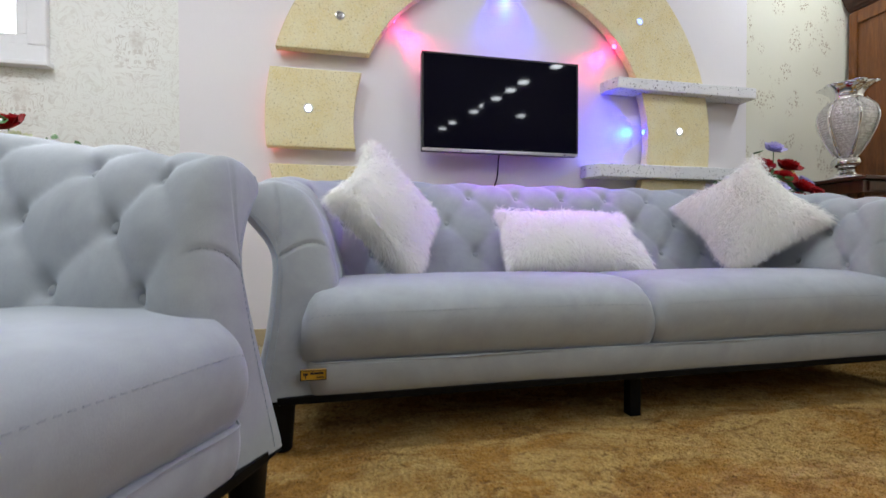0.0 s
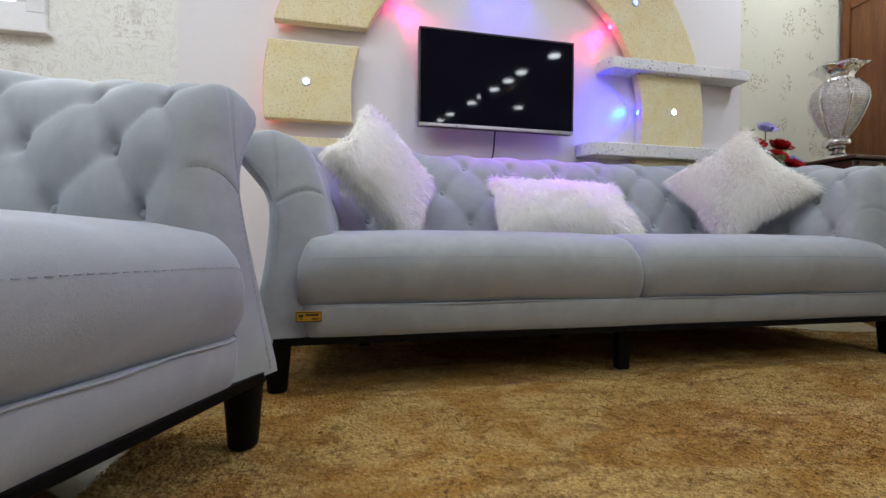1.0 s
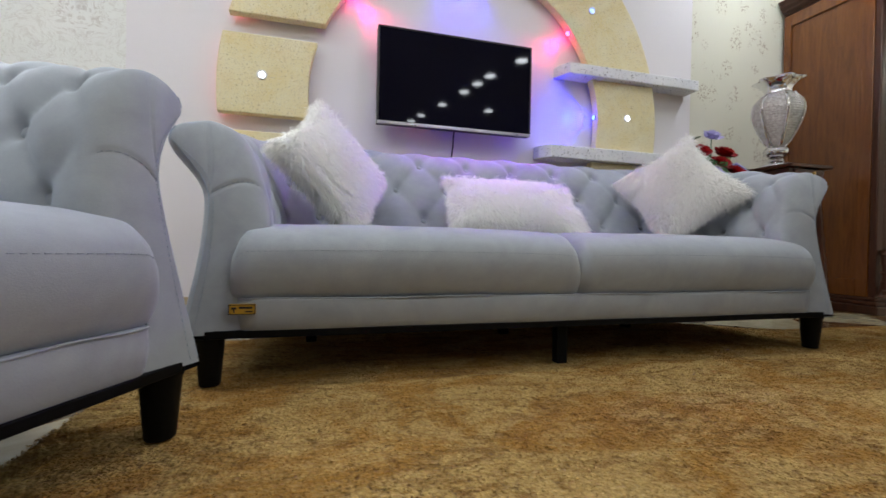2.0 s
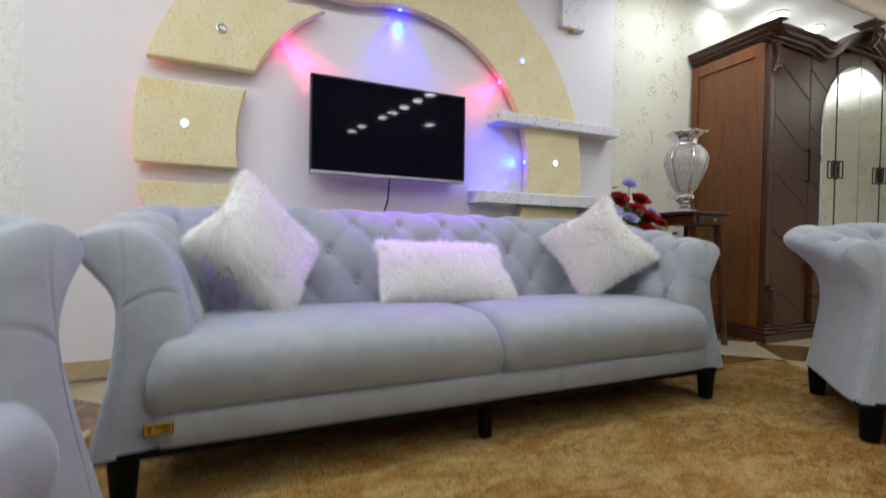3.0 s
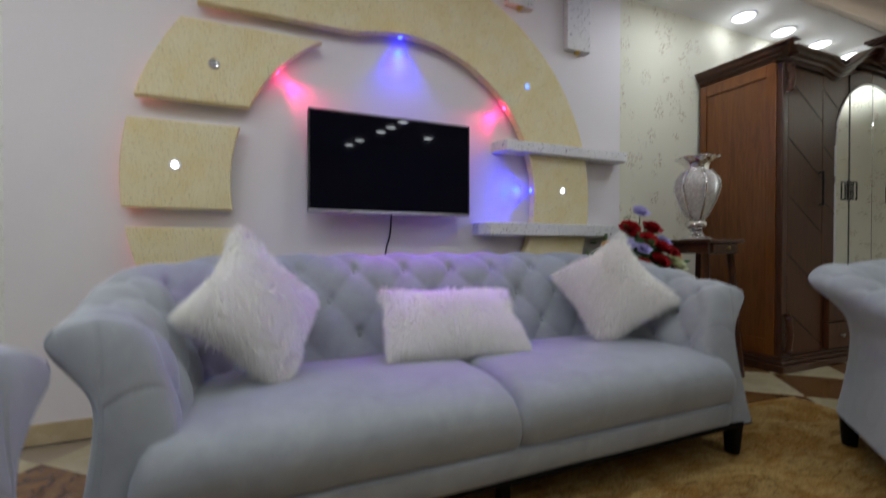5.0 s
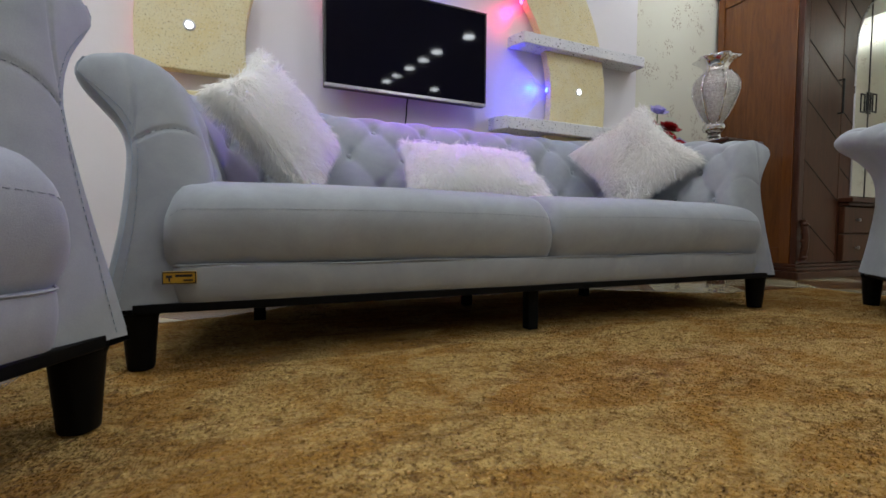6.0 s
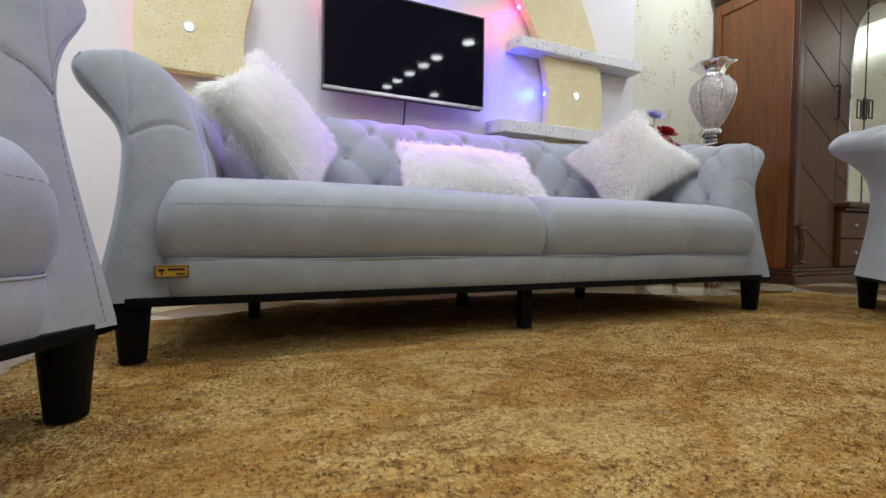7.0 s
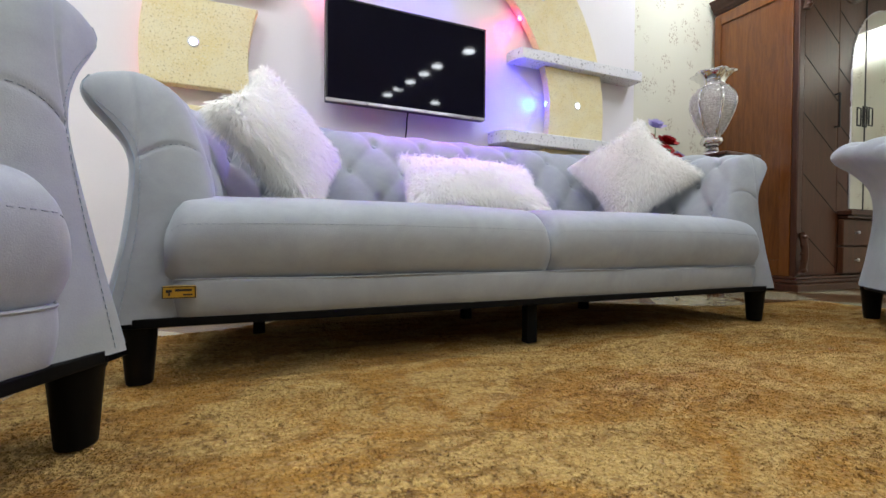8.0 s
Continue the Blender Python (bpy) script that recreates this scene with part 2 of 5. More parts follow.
M_BROWN = marble("brown_marble", (0.11, 0.045, 0.014), (0.22, 0.11, 0.035))
M_GROUT = plain("grout", (0.30, 0.24, 0.16), None, 0.9)
M_SKIRT = plain("beige_skirting", (0.55, 0.45, 0.28), (0.48, 0.38, 0.22), 0.25, 0, 8, 60, 0.05)
M_SCREEN = plain("black_screen", (0.004, 0.004, 0.010), (0.003, 0.003, 0.007), 0.040, 0, 3, 40, 0, spec=0.11)
M_BEZEL = plain("dark_bezel", (0.02, 0.02, 0.022), None, 0.35)
M_SILVER = plain("silver_trim", (0.55, 0.55, 0.57), None, 0.3, 0.9)
M_CHROME = plain("chrome", (0.88, 0.88, 0.89), None, 0.1, 1.0, 30, 90, 0.1)
M_BEADS = plain("crystal_beads", (0.88, 0.87, 0.83), (0.46, 0.44, 0.41), 0.10, 0.30, 60, 150, 0.4)
M_BRASS = plain("brass", (0.62, 0.44, 0.16), None, 0.28, 1.0)
M_SIDEWOOD = wood("walnut_side", (0.172, 0.052, 0.007), (0.105, 0.029, 0.0035), 0.26, coat=0.3)
M_DOORWOOD = wood("dark_walnut_door", (0.080, 0.026, 0.010), (0.044, 0.014, 0.005), 0.36, coat=0.0, spec=0.30)
M_CARVED = wood("dark_carved_wood", (0.075, 0.025, 0.012), (0.036, 0.012, 0.006), 0.30, coat=0.1, spec=0.35)
M_GROOVE = plain("dark_groove", (0.008, 0.006, 0.005), None, 0.6)
M_MIRROR = plain("mirror", (0.88, 0.90, 0.88), (0.88, 0.90, 0.88), 0.02, 1.0, 2, 20, 0)
M_BLACKMETAL = plain("black_metal", (0.015, 0.015, 0.016), None, 0.35, 0.6)
M_WHITEPVC = plain("white_plastic", (0.80, 0.80, 0.82), (0.75, 0.75, 0.77), 0.35, 0, 3, 60, 0.04)
M_GLASS = glass_material("window_glass")
M_PLATE = plain("yellow_plate", (0.62, 0.36, 0.03), (0.50, 0.28, 0.02), 0.35, 0.2, 20, 90, 0.1)
M_INK = plain("black_ink", (0.015, 0.012, 0.01), None, 0.5)
M_RED = plain("red_petal", (0.42, 0.002, 0.006), (0.16, 0.001, 0.003), 0.55, 0, 60, 200, 0.2, spec=0.2)
M_LILAC = plain("lilac_petal", (0.42, 0.38, 0.72), (0.55, 0.52, 0.78), 0.6, 0, 60, 200, 0.2)
M_WHITEPETAL = plain("cream_petal", (0.78, 0.78, 0.52), (0.62, 0.68, 0.40), 0.6, 0, 60, 200, 0.2)
M_PINK = plain("pink_petal", (0.75, 0.16, 0.22), (0.80, 0.35, 0.30), 0.6, 0, 60, 200, 0.2)
M_YELLOWPETAL = plain("yellow_petal", (0.75, 0.50, 0.10), (0.70, 0.30, 0.08), 0.6, 0, 60, 200, 0.2)
M_LEAF = plain("leaf_green", (0.045, 0.13, 0.035), (0.10, 0.22, 0.06), 0.5, 0, 40, 150, 0.2)
M_POT = plain("white_ceramic", (0.70, 0.68, 0.64), None, 0.2)
M_NAVY = plain("navy_glass", (0.012, 0.015, 0.06), None, 0.08)
M_LIT = glow("lit_diffuser", (0.93, 0.97, 1.0), 8.0)
M_LEDBLUE = glow("blue_led_strip", (0.02, 0.06, 1.0), 6.0)
M_RECESS_FILL = glow("warm_recess_fill", (1.0, 0.82, 0.66), 0.9)
M_LEDRED = glow("red_led_strip", (1.0, 0.22, 0.22), 2.6)
M_EYE = {
    "white": glow("spot_white", (0.95, 0.97, 1.0), 14.0),
    "warm": glow("spot_warm", (1.0, 0.80, 0.42), 5.0),
    "blue": glow("spot_blue", (0.16, 0.30, 1.0), 4.0),
    "pink": glow("spot_pink", (1.0, 0.16, 0.30), 4.0),
}


# ---------------------------------------------------------------- building helpers
def make(name, verts, faces, material, parent=None, smooth=True, label=""):
    me = bpy.data.meshes.new(name)
    me.from_pydata([tuple(map(float, v)) for v in verts], [], faces)
    me.update()
    if smooth:
        me.shade_smooth()
    me.materials.append(material)
    ob = new(name, me)
    ob.parent = parent
    if label:
        ob["label"] = label
    return ob


def part(name, bm, material, parent=None, label="", smooth=False):
    me = bpy.data.meshes.new(name)
    bm.normal_update()
    bm.to_mesh(me)
    bm.free()
    if smooth:
        me.shade_smooth()
    me.materials.append(material)
    ob = new(name, me)
    ob.parent = parent
    if label:
        ob["label"] = label
    return ob


def thing(name, m, label, category, group="", kind=""):
    ob = new(name)
    ob.empty_display_size = 0.1
    ob.matrix_world = m
    return tagged(ob, label, category, group, kind)


def add_box(bm, lo, hi, bevel=0.0, seg=2):
    lo, hi = Vector(lo), Vector(hi)
    r = bmesh.ops.create_cube(bm, size=1.0)
    for v in r["verts"]:
        v.co = Vector([(lo[i] + hi[i]) / 2 + v.co[i] * (hi[i] - lo[i]) for i in range(3)])
    if bevel > 0:
        edges = list({e for v in r["verts"] for e in v.link_edges})
        bmesh.ops.bevel(bm, geom=edges, offset=bevel, segments=seg, profile=0.5, affect="EDGES")
    return bm


def box(lo, hi, bevel=0.0, seg=2):
    return add_box(bmesh.new(), lo, hi, bevel, seg)


def boxes(items, bevel=0.0):
    bm = bmesh.new()
    for lo, hi in items:
        add_box(bm, lo, hi, bevel)
    return bm


def lathe(profile, n=32, cx=0.0, cy=0.0, wave=None):
    """Verts and faces of a turned body; profile: (radius, z) from bottom to top."""
    verts, faces = [], []
    for i, (r, z) in enumerate(profile):
        for k in range(n):
            a = 2 * math.pi * k / n
            rr = r * (1 + (wave(a, i) if wave else 0))
            verts.append((cx + rr * math.cos(a), cy + rr * math.sin(a), z))
    for i in range(len(profile) - 1):
        for k in range(n):
            faces.append((i * n + k, i * n + (k + 1) % n, (i + 1) * n + (k + 1) % n, (i + 1) * n + k))
    faces.append(tuple(range(n - 1, -1, -1)))
    faces.append(tuple((len(profile) - 1) * n + k for k in range(n)))
    return verts, faces


def tube(points, radius, n=6, closed=False):
    """Verts and faces of a round cord along the points."""
    pts = [Vector(p) for p in points]
    verts, faces = [], []
    up = Vector((0.13, 0.31, 0.94)).normalized()
    for i, p in enumerate(pts):
        a, b = pts[max(i - 1, 0)], pts[min(i + 1, len(pts) - 1)]
        d = (b - a).normalized()
        s = d.cross(up)
        s = s.normalized() if s.length > 1e-4 else Vector((1, 0, 0))
        w = d.cross(s)
        for k in range(n):
            q = 2 * math.pi * k / n
            verts.append(p + radius * (math.cos(q) * s + math.sin(q) * w))
    for i in range(len(pts) - 1):
        for k in range(n):
            faces.append((i * n + k, i * n + (k + 1) % n, (i + 1) * n + (k + 1) % n, (i + 1) * n + k))
    faces.append(tuple(range(n)))
    faces.append(tuple((len(pts) - 1) * n + k for k in range(n - 1, -1, -1)))
    return verts, faces


def grid_faces(nu, nv, flip=False):
    out = []
    for i in range(nu - 1):
        for j in range(nv - 1):
            f = (i * nv + j, (i + 1) * nv + j, (i + 1) * nv + j + 1, i * nv + j + 1)
            out.append(f[::-1] if flip else f)
    return out


def smoothstep(a, b, x):
    k = np.clip((x - a) / (b - a), 0, 1)
    return k * k * (3 - 2 * k)


def prism(outline, y0, y1, bevel=0.006):
    """A slab with an outline in x and z, from y0 (front) to y1 (back), its front edge bevelled."""
    bm = bmesh.new()
    front = [bm.verts.new((x, y0, z)) for x, z in outline]
    back = [bm.verts.new((x, y1, z)) for x, z in outline]
    f = bm.faces.new(front)
    bm.faces.new(back[::-1])
    n = len(outline)
    for i in range(n):
        bm.faces.new((front[(i + 1) % n], front[i], back[i], back[(i + 1) % n]))
    bmesh.ops.recalc_face_normals(bm, faces=bm.faces[:])
    if bevel:
        bmesh.ops.bevel(bm, geom=list(f.edges), offset=bevel, segments=2, profile=0.5, affect="EDGES")
    return bm


# ---------------------------------------------------------------- the room's shell
def structure(ob, label, category):
    return tagged(ob, label, category, kind="structure")


T = 0.2
PAPER_L, PAPER_R = -0.815, 2.86
WIN = (-2.35, -1.445, 1.515, 2.45)     # window opening: x0, x1, z0, z1
floor = structure(part("floor", box((LEFT - T, BACK - T, -0.2), (RIGHT + T, WALL + T, -0.020)), M_GROUT),
                  "checkered floor of cream and brown polished marble tiles", "floor")
structure(part("wall_north_center", box((PAPER_L, WALL, -0.02), (PAPER_R, WALL + T, 3.1)), M_PAINT),
          "white painted feature wall behind the television", "wall")
structure(part("wall_north_right", box((PAPER_R, WALL + 0.003, -0.02), (RIGHT + T, WALL + T, 3.1)), M_SPRIG),
          "cream wallpaper with small brown leaf sprigs", "wall")
structure(part("wall_north_left", boxes([
    ((LEFT - T, WALL + 0.003, -0.02), (WIN[0], WALL + T, 3.1)), ((WIN[1], WALL + 0.003, -0.02), (PAPER_L, WALL + T, 3.1)),
    ((WIN[0], WALL + 0.003, -0.02), (WIN[1], WALL + T, WIN[2])), ((WIN[0], WALL + 0.003, WIN[3]), (WIN[1], WALL + T, 3.1))]), M_SCROLL),
          "cream wallpaper with pale scrolled relief around a window", "wall")
# west and south walls are never seen; their dark colour cuts bounced light
structure(part("wall_west", box((LEFT - T, BACK - T, -0.02), (LEFT, WALL, 3.1)), M_UNSEEN_DARK), "unseen taupe side wall, made dark to cut bounced light", "wall")
structure(part("wall_east", box((RIGHT, BACK - T, -0.02), (RIGHT + T, WALL, 3.1)), M_SPRIG_EAST), "cream wallpaper with leaf sprigs", "wall")
structure(part("wall_south", box((LEFT, BACK - T, -0.02), (RIGHT, BACK, 3.1)), M_UNSEEN_DARK), "unseen taupe wall behind the seating, made dark to cut bounced light", "wall")
structure(part("ceiling", box((LEFT - T, BACK - T, CEIL_L), (2.90, WALL + T, 3.15)), M_CEIL), "white painted ceiling", "ceiling")
RX, RY = 3.62, 2.20                   # corner of the recess in the lower ceiling
structure(part("ceiling_soffit", boxes([
    ((2.90, BACK - T, CEIL_R), (RX, WALL + T, 3.15)), ((RX, RY, CEIL_R), (RIGHT + T, WALL + T, 3.15)),
    ((RX, BACK - T, 3.0), (RIGHT + T, RY, 3.15)), ((RX, RY - 0.06, CEIL_R - 0.004), (RIGHT, RY, CEIL_R + 0.02)),
    ((RX, BACK, CEIL_R - 0.004), (RX + 0.06, RY - 0.06, CEIL_R + 0.02))]), M_CEIL), "white dropped ceiling with a stepped recess", "ceiling")
panel = [(3.88, 1.76), (6.6, 1.76), (6.6, -1.4), (3.88, -1.4)]
bm = bmesh.new()
lo = [bm.verts.new((x, y, 2.80)) for x, y in panel]
hi = [bm.verts.new((x, y, 2.87)) for x, y in panel]
bm.faces.new(lo), bm.faces.new(hi[::-1])
for i in range(len(panel)):
    j = (i + 1) % len(panel)
    bm.faces.new((lo[j], lo[i], hi[i], hi[j]))
bmesh.ops.recalc_face_normals(bm, faces=bm.faces[:])
add_box(bm, (4.4, -1.2, 2.868), (6.4, 1.6, 3.001))
structure(part("ceiling_panel", bm, M_CEIL), "floating white plaster ceiling panel with cut corners", "ceiling")
# unseen glowing strip, added to brighten the recess
structure(part("cove_strip_trim", box((RX + 0.06, RY - 0.045, CEIL_R + 0.022), (RIGHT - 0.1, RY - 0.015, CEIL_R + 0.030)), M_RECESS_FILL), "unseen warm fill strip added to brighten the ceiling recess", "led strip")
structure(part("led_strip_trim", box((2.888, 0.9, CEIL_R + 0.016), (2.898, 2.33, CEIL_R + 0.028), 0.003), M_LEDBLUE), "glowing blue light strip along the ceiling step", "led strip")
structure(part("baseboard", boxes([((LEFT, WALL - 0.014, -0.012), (3.74, WALL - 0.001, 0.085))], 0.003), M_SKIRT), "beige polished stone skirting", "baseboard")

# window, with a frame, an inner sash and a sill
window = structure(thing("window_1", pose(0, WALL, 0), "", ""), "white plastic window with a bright pane", "window")
x0, x1, z0, z1 = WIN
part("window_frame", boxes([((x0 - .03, -.025, z0 - .03), (x1 + .03, .06, z0 + .055)), ((x0 - .03, -.025, z1 - .055), (x1 + .03, .06, z1 + .03)),
                            ((x0 - .03, -.025, z0 + .056), (x0 + .055, .06, z1 - .056)), ((x1 - .055, -.025, z0 + .056), (x1 + .03, .06, z1 - .056))], 0.006), M_WHITEPVC, window)
part("sash", boxes([((x0 + .056, -.01, z0 + .056), (x1 - .056, .045, z0 + .11)), ((x0 + .056, -.01, z1 - .11), (x1 - .056, .045, z1 - .056)),
                    ((x0 + .056, -.01, z0 + .111), (x0 + .11, .045, z1 - .111)), ((x1 - .11, -.01, z0 + .111), (x1 - .056, .045, z1 - .111))], 0.005), M_WHITEPVC, window)
pane = part("pane", box((x0 + .10, .015, z0 + .10), (x1 - .10, .021, z1 - .10)), M_GLASS, window)
pane.visible_shadow = False
part("window_sill", box((x0 - .05, -.05, z0 - .055), (x1 + .05, .02, z0 - .031), .004), M_WHITEPVC, window)
wl = lamp("daylight", "AREA", look(((x0 + x1) / 2, WALL + 0.12, (z0 + z1) / 2), ((x0 + x1) / 2, 0, 1.2)), WINDOW_POWER, (0.92, 0.96, 1.0))
wl.data.shape, wl.data.size, wl.data.size_y = "RECTANGLE", 0.7, 0.8

# ---------------------------------------------------------------- ceiling lights
# x 6.45 lamps and the last row are unseen, added to brighten the room
DOWNLIGHTS = [(3.27, 2.12, CEIL_R), (3.29, 1.57, CEIL_R), (4.06, 2.47, CEIL_R), (4.66, 2.49, CEIL_R), (5.26, 2.50, CEIL_R), (5.86, 2.51, CEIL_R),
              (2.74, -0.30, CEIL_L), (2.53, -0.92, CEIL_L), (2.46, -1.27, CEIL_L), (2.37, -1.67, CEIL_L), (2.28, -2.05, CEIL_L), (2.20, -2.40, CEIL_L),
              (1.98, -3.15, CEIL_L), (1.88, -3.60, CEIL_L), (3.05, -2.30, CEIL_R), (6.45, 1.3, 3.0), (6.45, -0.2, 3.0), (6.45, -1.7, 3.0),
              (-0.7, 1.15, CEIL_L), (0.5, 1.15, CEIL_L), (1.66, 1.15, CEIL_L), (-0.7, 0.1, CEIL_L), (0.5, 0.1, CEIL_L), (-1.8, 1.15, CEIL_L), (-1.8, -0.2, CEIL_L)]
first = None
for x, y, z in DOWNLIGHTS:
    if first is None:
        first = thing("downlight", pose(x, y, z), "round white recessed ceiling downlight, lit; the unseen ones are added", "ceiling light", "ceiling downlights")
        v, f = lathe([(0.098, 0.004), (0.098, -0.006), (0.088, -0.012), (0.082, -0.010), (0.082, 0.004)], 36)
        make("trim", v, f[:-2], M_WHITEPVC, first)
        v, f = lathe([(0.081, 0.002), (0.080, -0.010), (0.066, -0.020), (0.035, -0.025), (0.001, -0.026)], 36)
        make("diffuser", v, f, M_LIT, first, label="glowing white diffuser")
    else:
        copy_thing(first, pose(x, y, z))
    lamp("downlight_lamp", "AREA", look((x, y, z - 0.04), (x, y + 1e-4, 0)), LAMP_POWER * (0.07 if y > 2.4 else 7.0 if x > 6 else 0.65 if x > 3.2 and y > -2 else 0.45 if y < -0.25 else 1.5 if x < -1.5 else 0.68 if y < 0.5 else 1.0), (0.87, 0.94, 1.0), 0.16)
    if x > 3.2:   # light that leaves the bulging diffuser sideways, along the ceiling
        lamp("downlight_spill", "POINT", pose(x, y, z - 0.10), LAMP_POWER * (0.15 if y > 2.4 else 0.24), (0.87, 0.94, 1.0), 0.05)

# ---------------------------------------------------------------- stone feature wall
CX, CZ, RO, RI = 1.053, 1.245, 1.42, 0.945


def ring(r, z0, z1, side, n=28):
    """Points of the circle of radius r between two heights, on one side."""
    out = []
    for k in range(n + 1):
        z = z0 + (z1 - z0) * k / n
        out.append((CX + side * math.sqrt(max(r * r - (z - CZ) ** 2, 0)), z))
    return out


def arc(r, a0, a1, n=64):
    return [(CX + r * math.cos(a0 + (a1 - a0) * k / n), CZ + r * math.sin(a0 + (a1 - a0) * k / n)) for k in range(n + 1)]


def block(z0, z1, side, label):
    ob = part("stone_block", prism(ring(RO, z0, z1, side) + ring(RI, z1, z0, side), FACE, WALL - 0.026), M_STONE)
    return tagged(ob, label, "stone panel", "stone ring on the wall")


ZA = 2.150
a_in = math.atan2(ZA - CZ, -math.sqrt(RI * RI - (ZA - CZ) ** 2))
a_out = math.atan2(ZA - CZ, -math.sqrt(RO * RO - (ZA - CZ) ** 2))
r_in, r_out = math.asin((1.618 - CZ) / RI), math.asin((1.618 - CZ) / RO)
tagged(part("stone_arch", prism(arc(RO, r_out, a_out) + arc(RI, a_in, r_in), FACE, WALL - 0.026), M_STONE),
       "large curved cream stone arch above the television", "stone panel", "stone ring on the wall")
block(1.645, 2.060, -1, "cream speckled stone block with a dead spotlight")
block(1.100, 1.535, -1, "cream speckled stone block with a white spotlight")
block(0.480, 1.005, -1, "cream speckled stone block ending behind the sofa")
block(1.072, 1.546, 1, "cream speckled stone block between two shelves")
block(0.480, 0.984, 1, "cream speckled stone block under the lower shelf")
for x, z, w in ((CX - 1.17, 1.85, .1), (CX - 1.17, 1.32, .1), (CX - 1.1, .75, .1), (CX + 1.18, 1.31, .1), (CX + 1.12, .74, .1), (CX, 2.42, .5)):
    structure(part("mounting_board", box((x - w, WALL - 0.0258, z - .1), (x + w, WALL - 0.001, z + .1)), M_PAINT), "hidden board behind the stone panels", "board")
# light strips tucked behind the outer edges of the left blocks
for z0, z1 in ((1.66, 2.05), (1.11, 1.525), (0.50, 0.99)):
    o = ring(RO - 0.012, z0, z1, -1) + ring(RO - 0.03, z1, z0, -1)
    tagged(part("led_strip", prism(o, WALL - 0.0255, WALL - 0.004, 0), M_LEDRED), "red light strip tucked behind a stone block", "led strip", "red strips")
o = arc(RO - 0.012, radians(50), radians(138)) + arc(RO - 0.03, radians(138), radians(50))
tagged(part("led_strip", prism(o, WALL - 0.0255, WALL - 0.004, 0), M_LEDRED), "red light strip tucked behind the stone arch", "led strip", "red strips")


def shelf(xb, xf, x1, z0, z1, label):
    bm = bmesh.new()
    plan = [(xb, WALL), (xb + 0.01, WALL - 0.06), (xf, 2.525), (x1, 2.525), (x1, WALL)]
    lo = [bm.verts.new((x, y, z0)) for x, y in plan]
    hi = [bm.verts.new((x, y, z1)) for x, y in plan]
    bm.faces.new(lo[::-1]), bm.faces.new(hi)
    for i in range(len(plan)):
        j = (i + 1) % len(plan)
        bm.faces.new((lo[i], lo[j], hi[j], hi[i]))
    bmesh.ops.recalc_face_normals(bm, faces=bm.faces[:])
    bmesh.ops.bevel(bm, geom=bm.edges[:], offset=0.006, segments=2, profile=0.5, affect="EDGES")
    return tagged(part("wall_shelf", bm, M_TERRAZZO), label, "shelf", "stone shelves")


shelf(1.70, 1.745, 2.80, 1.547, 1.620, "white speckled stone wall shelf, empty, upper")
shelf(1.56, 1.625, 2.74, 0.985, 1.070, "white speckled stone wall shelf, empty, lower")

# speckled beams that run along the ceiling and drop down the wall by steps
for x0, x1, zb, lab in ((1.275, 1.515, 2.785, "short"), (1.80, 2.02, 2.572, "middle-length"), (2.305, 2.52, 2.352, "long")):
    ob = thing("ceiling_beam", pose(0, 0, 0), "white speckled stone ceiling beam with a %s drop down the wall" % lab, "beam", "ceiling beams")
    part("drop", box((x0, WALL - 0.05, zb), (x1, WALL, CEIL_L), 0.005), M_TERRAZZO, ob)
    part("run", box((x0, 0.35, CEIL_L - 0.065), (x1, WALL - 0.051, CEIL_L), 0.005), M_TERRAZZO, ob)
    xm = (x0 + x1) / 2
    v, f = lathe([(0.022, zb), (0.024, zb - 0.008), (0.014, zb - 0.012), (0.012, zb - 0.022), (0.006, zb - 0.026)], 20, xm, WALL - 0.026)
    make("end_spot", v, f, M_BRASS, ob, label="small brass spotlight under the drop")


def face_spot(x, z, colour, lit=True):
    ob = thing("wall_spotlight", pose(x, FACE, z, 90), "small round recessed spotlight in a stone block, " + ("lit " + colour if lit else "unlit"), "spotlight", "feature wall spotlights")
    v, f = lathe([(0.026, -0.004), (0.027, 0.004), (0.022, 0.007), (0.016, 0.004), (0.016, -0.004)], 28)
    # white bezel on lit spots paints in the bloom around the lens
    make("bezel", v, f[:-2], M_WHITEPVC if lit else M_CHROME, ob)
    v, f = lathe([(0.0155, -0.003), (0.0155, 0.002), (0.010, 0.005), (0.001, 0.007)], 24)
    make("lens", v, f, M_EYE[colour] if lit else M_SILVER, ob, label=(colour + " glowing lens") if lit else "dark lens")


face_spot(1.038, 2.422, "warm")
face_spot(1.933, 2.005, "blue")
face_spot(-0.137, 1.315, "white")
face_spot(0.036, 1.842, "white", False)
face_spot(2.236, 1.307, "white")



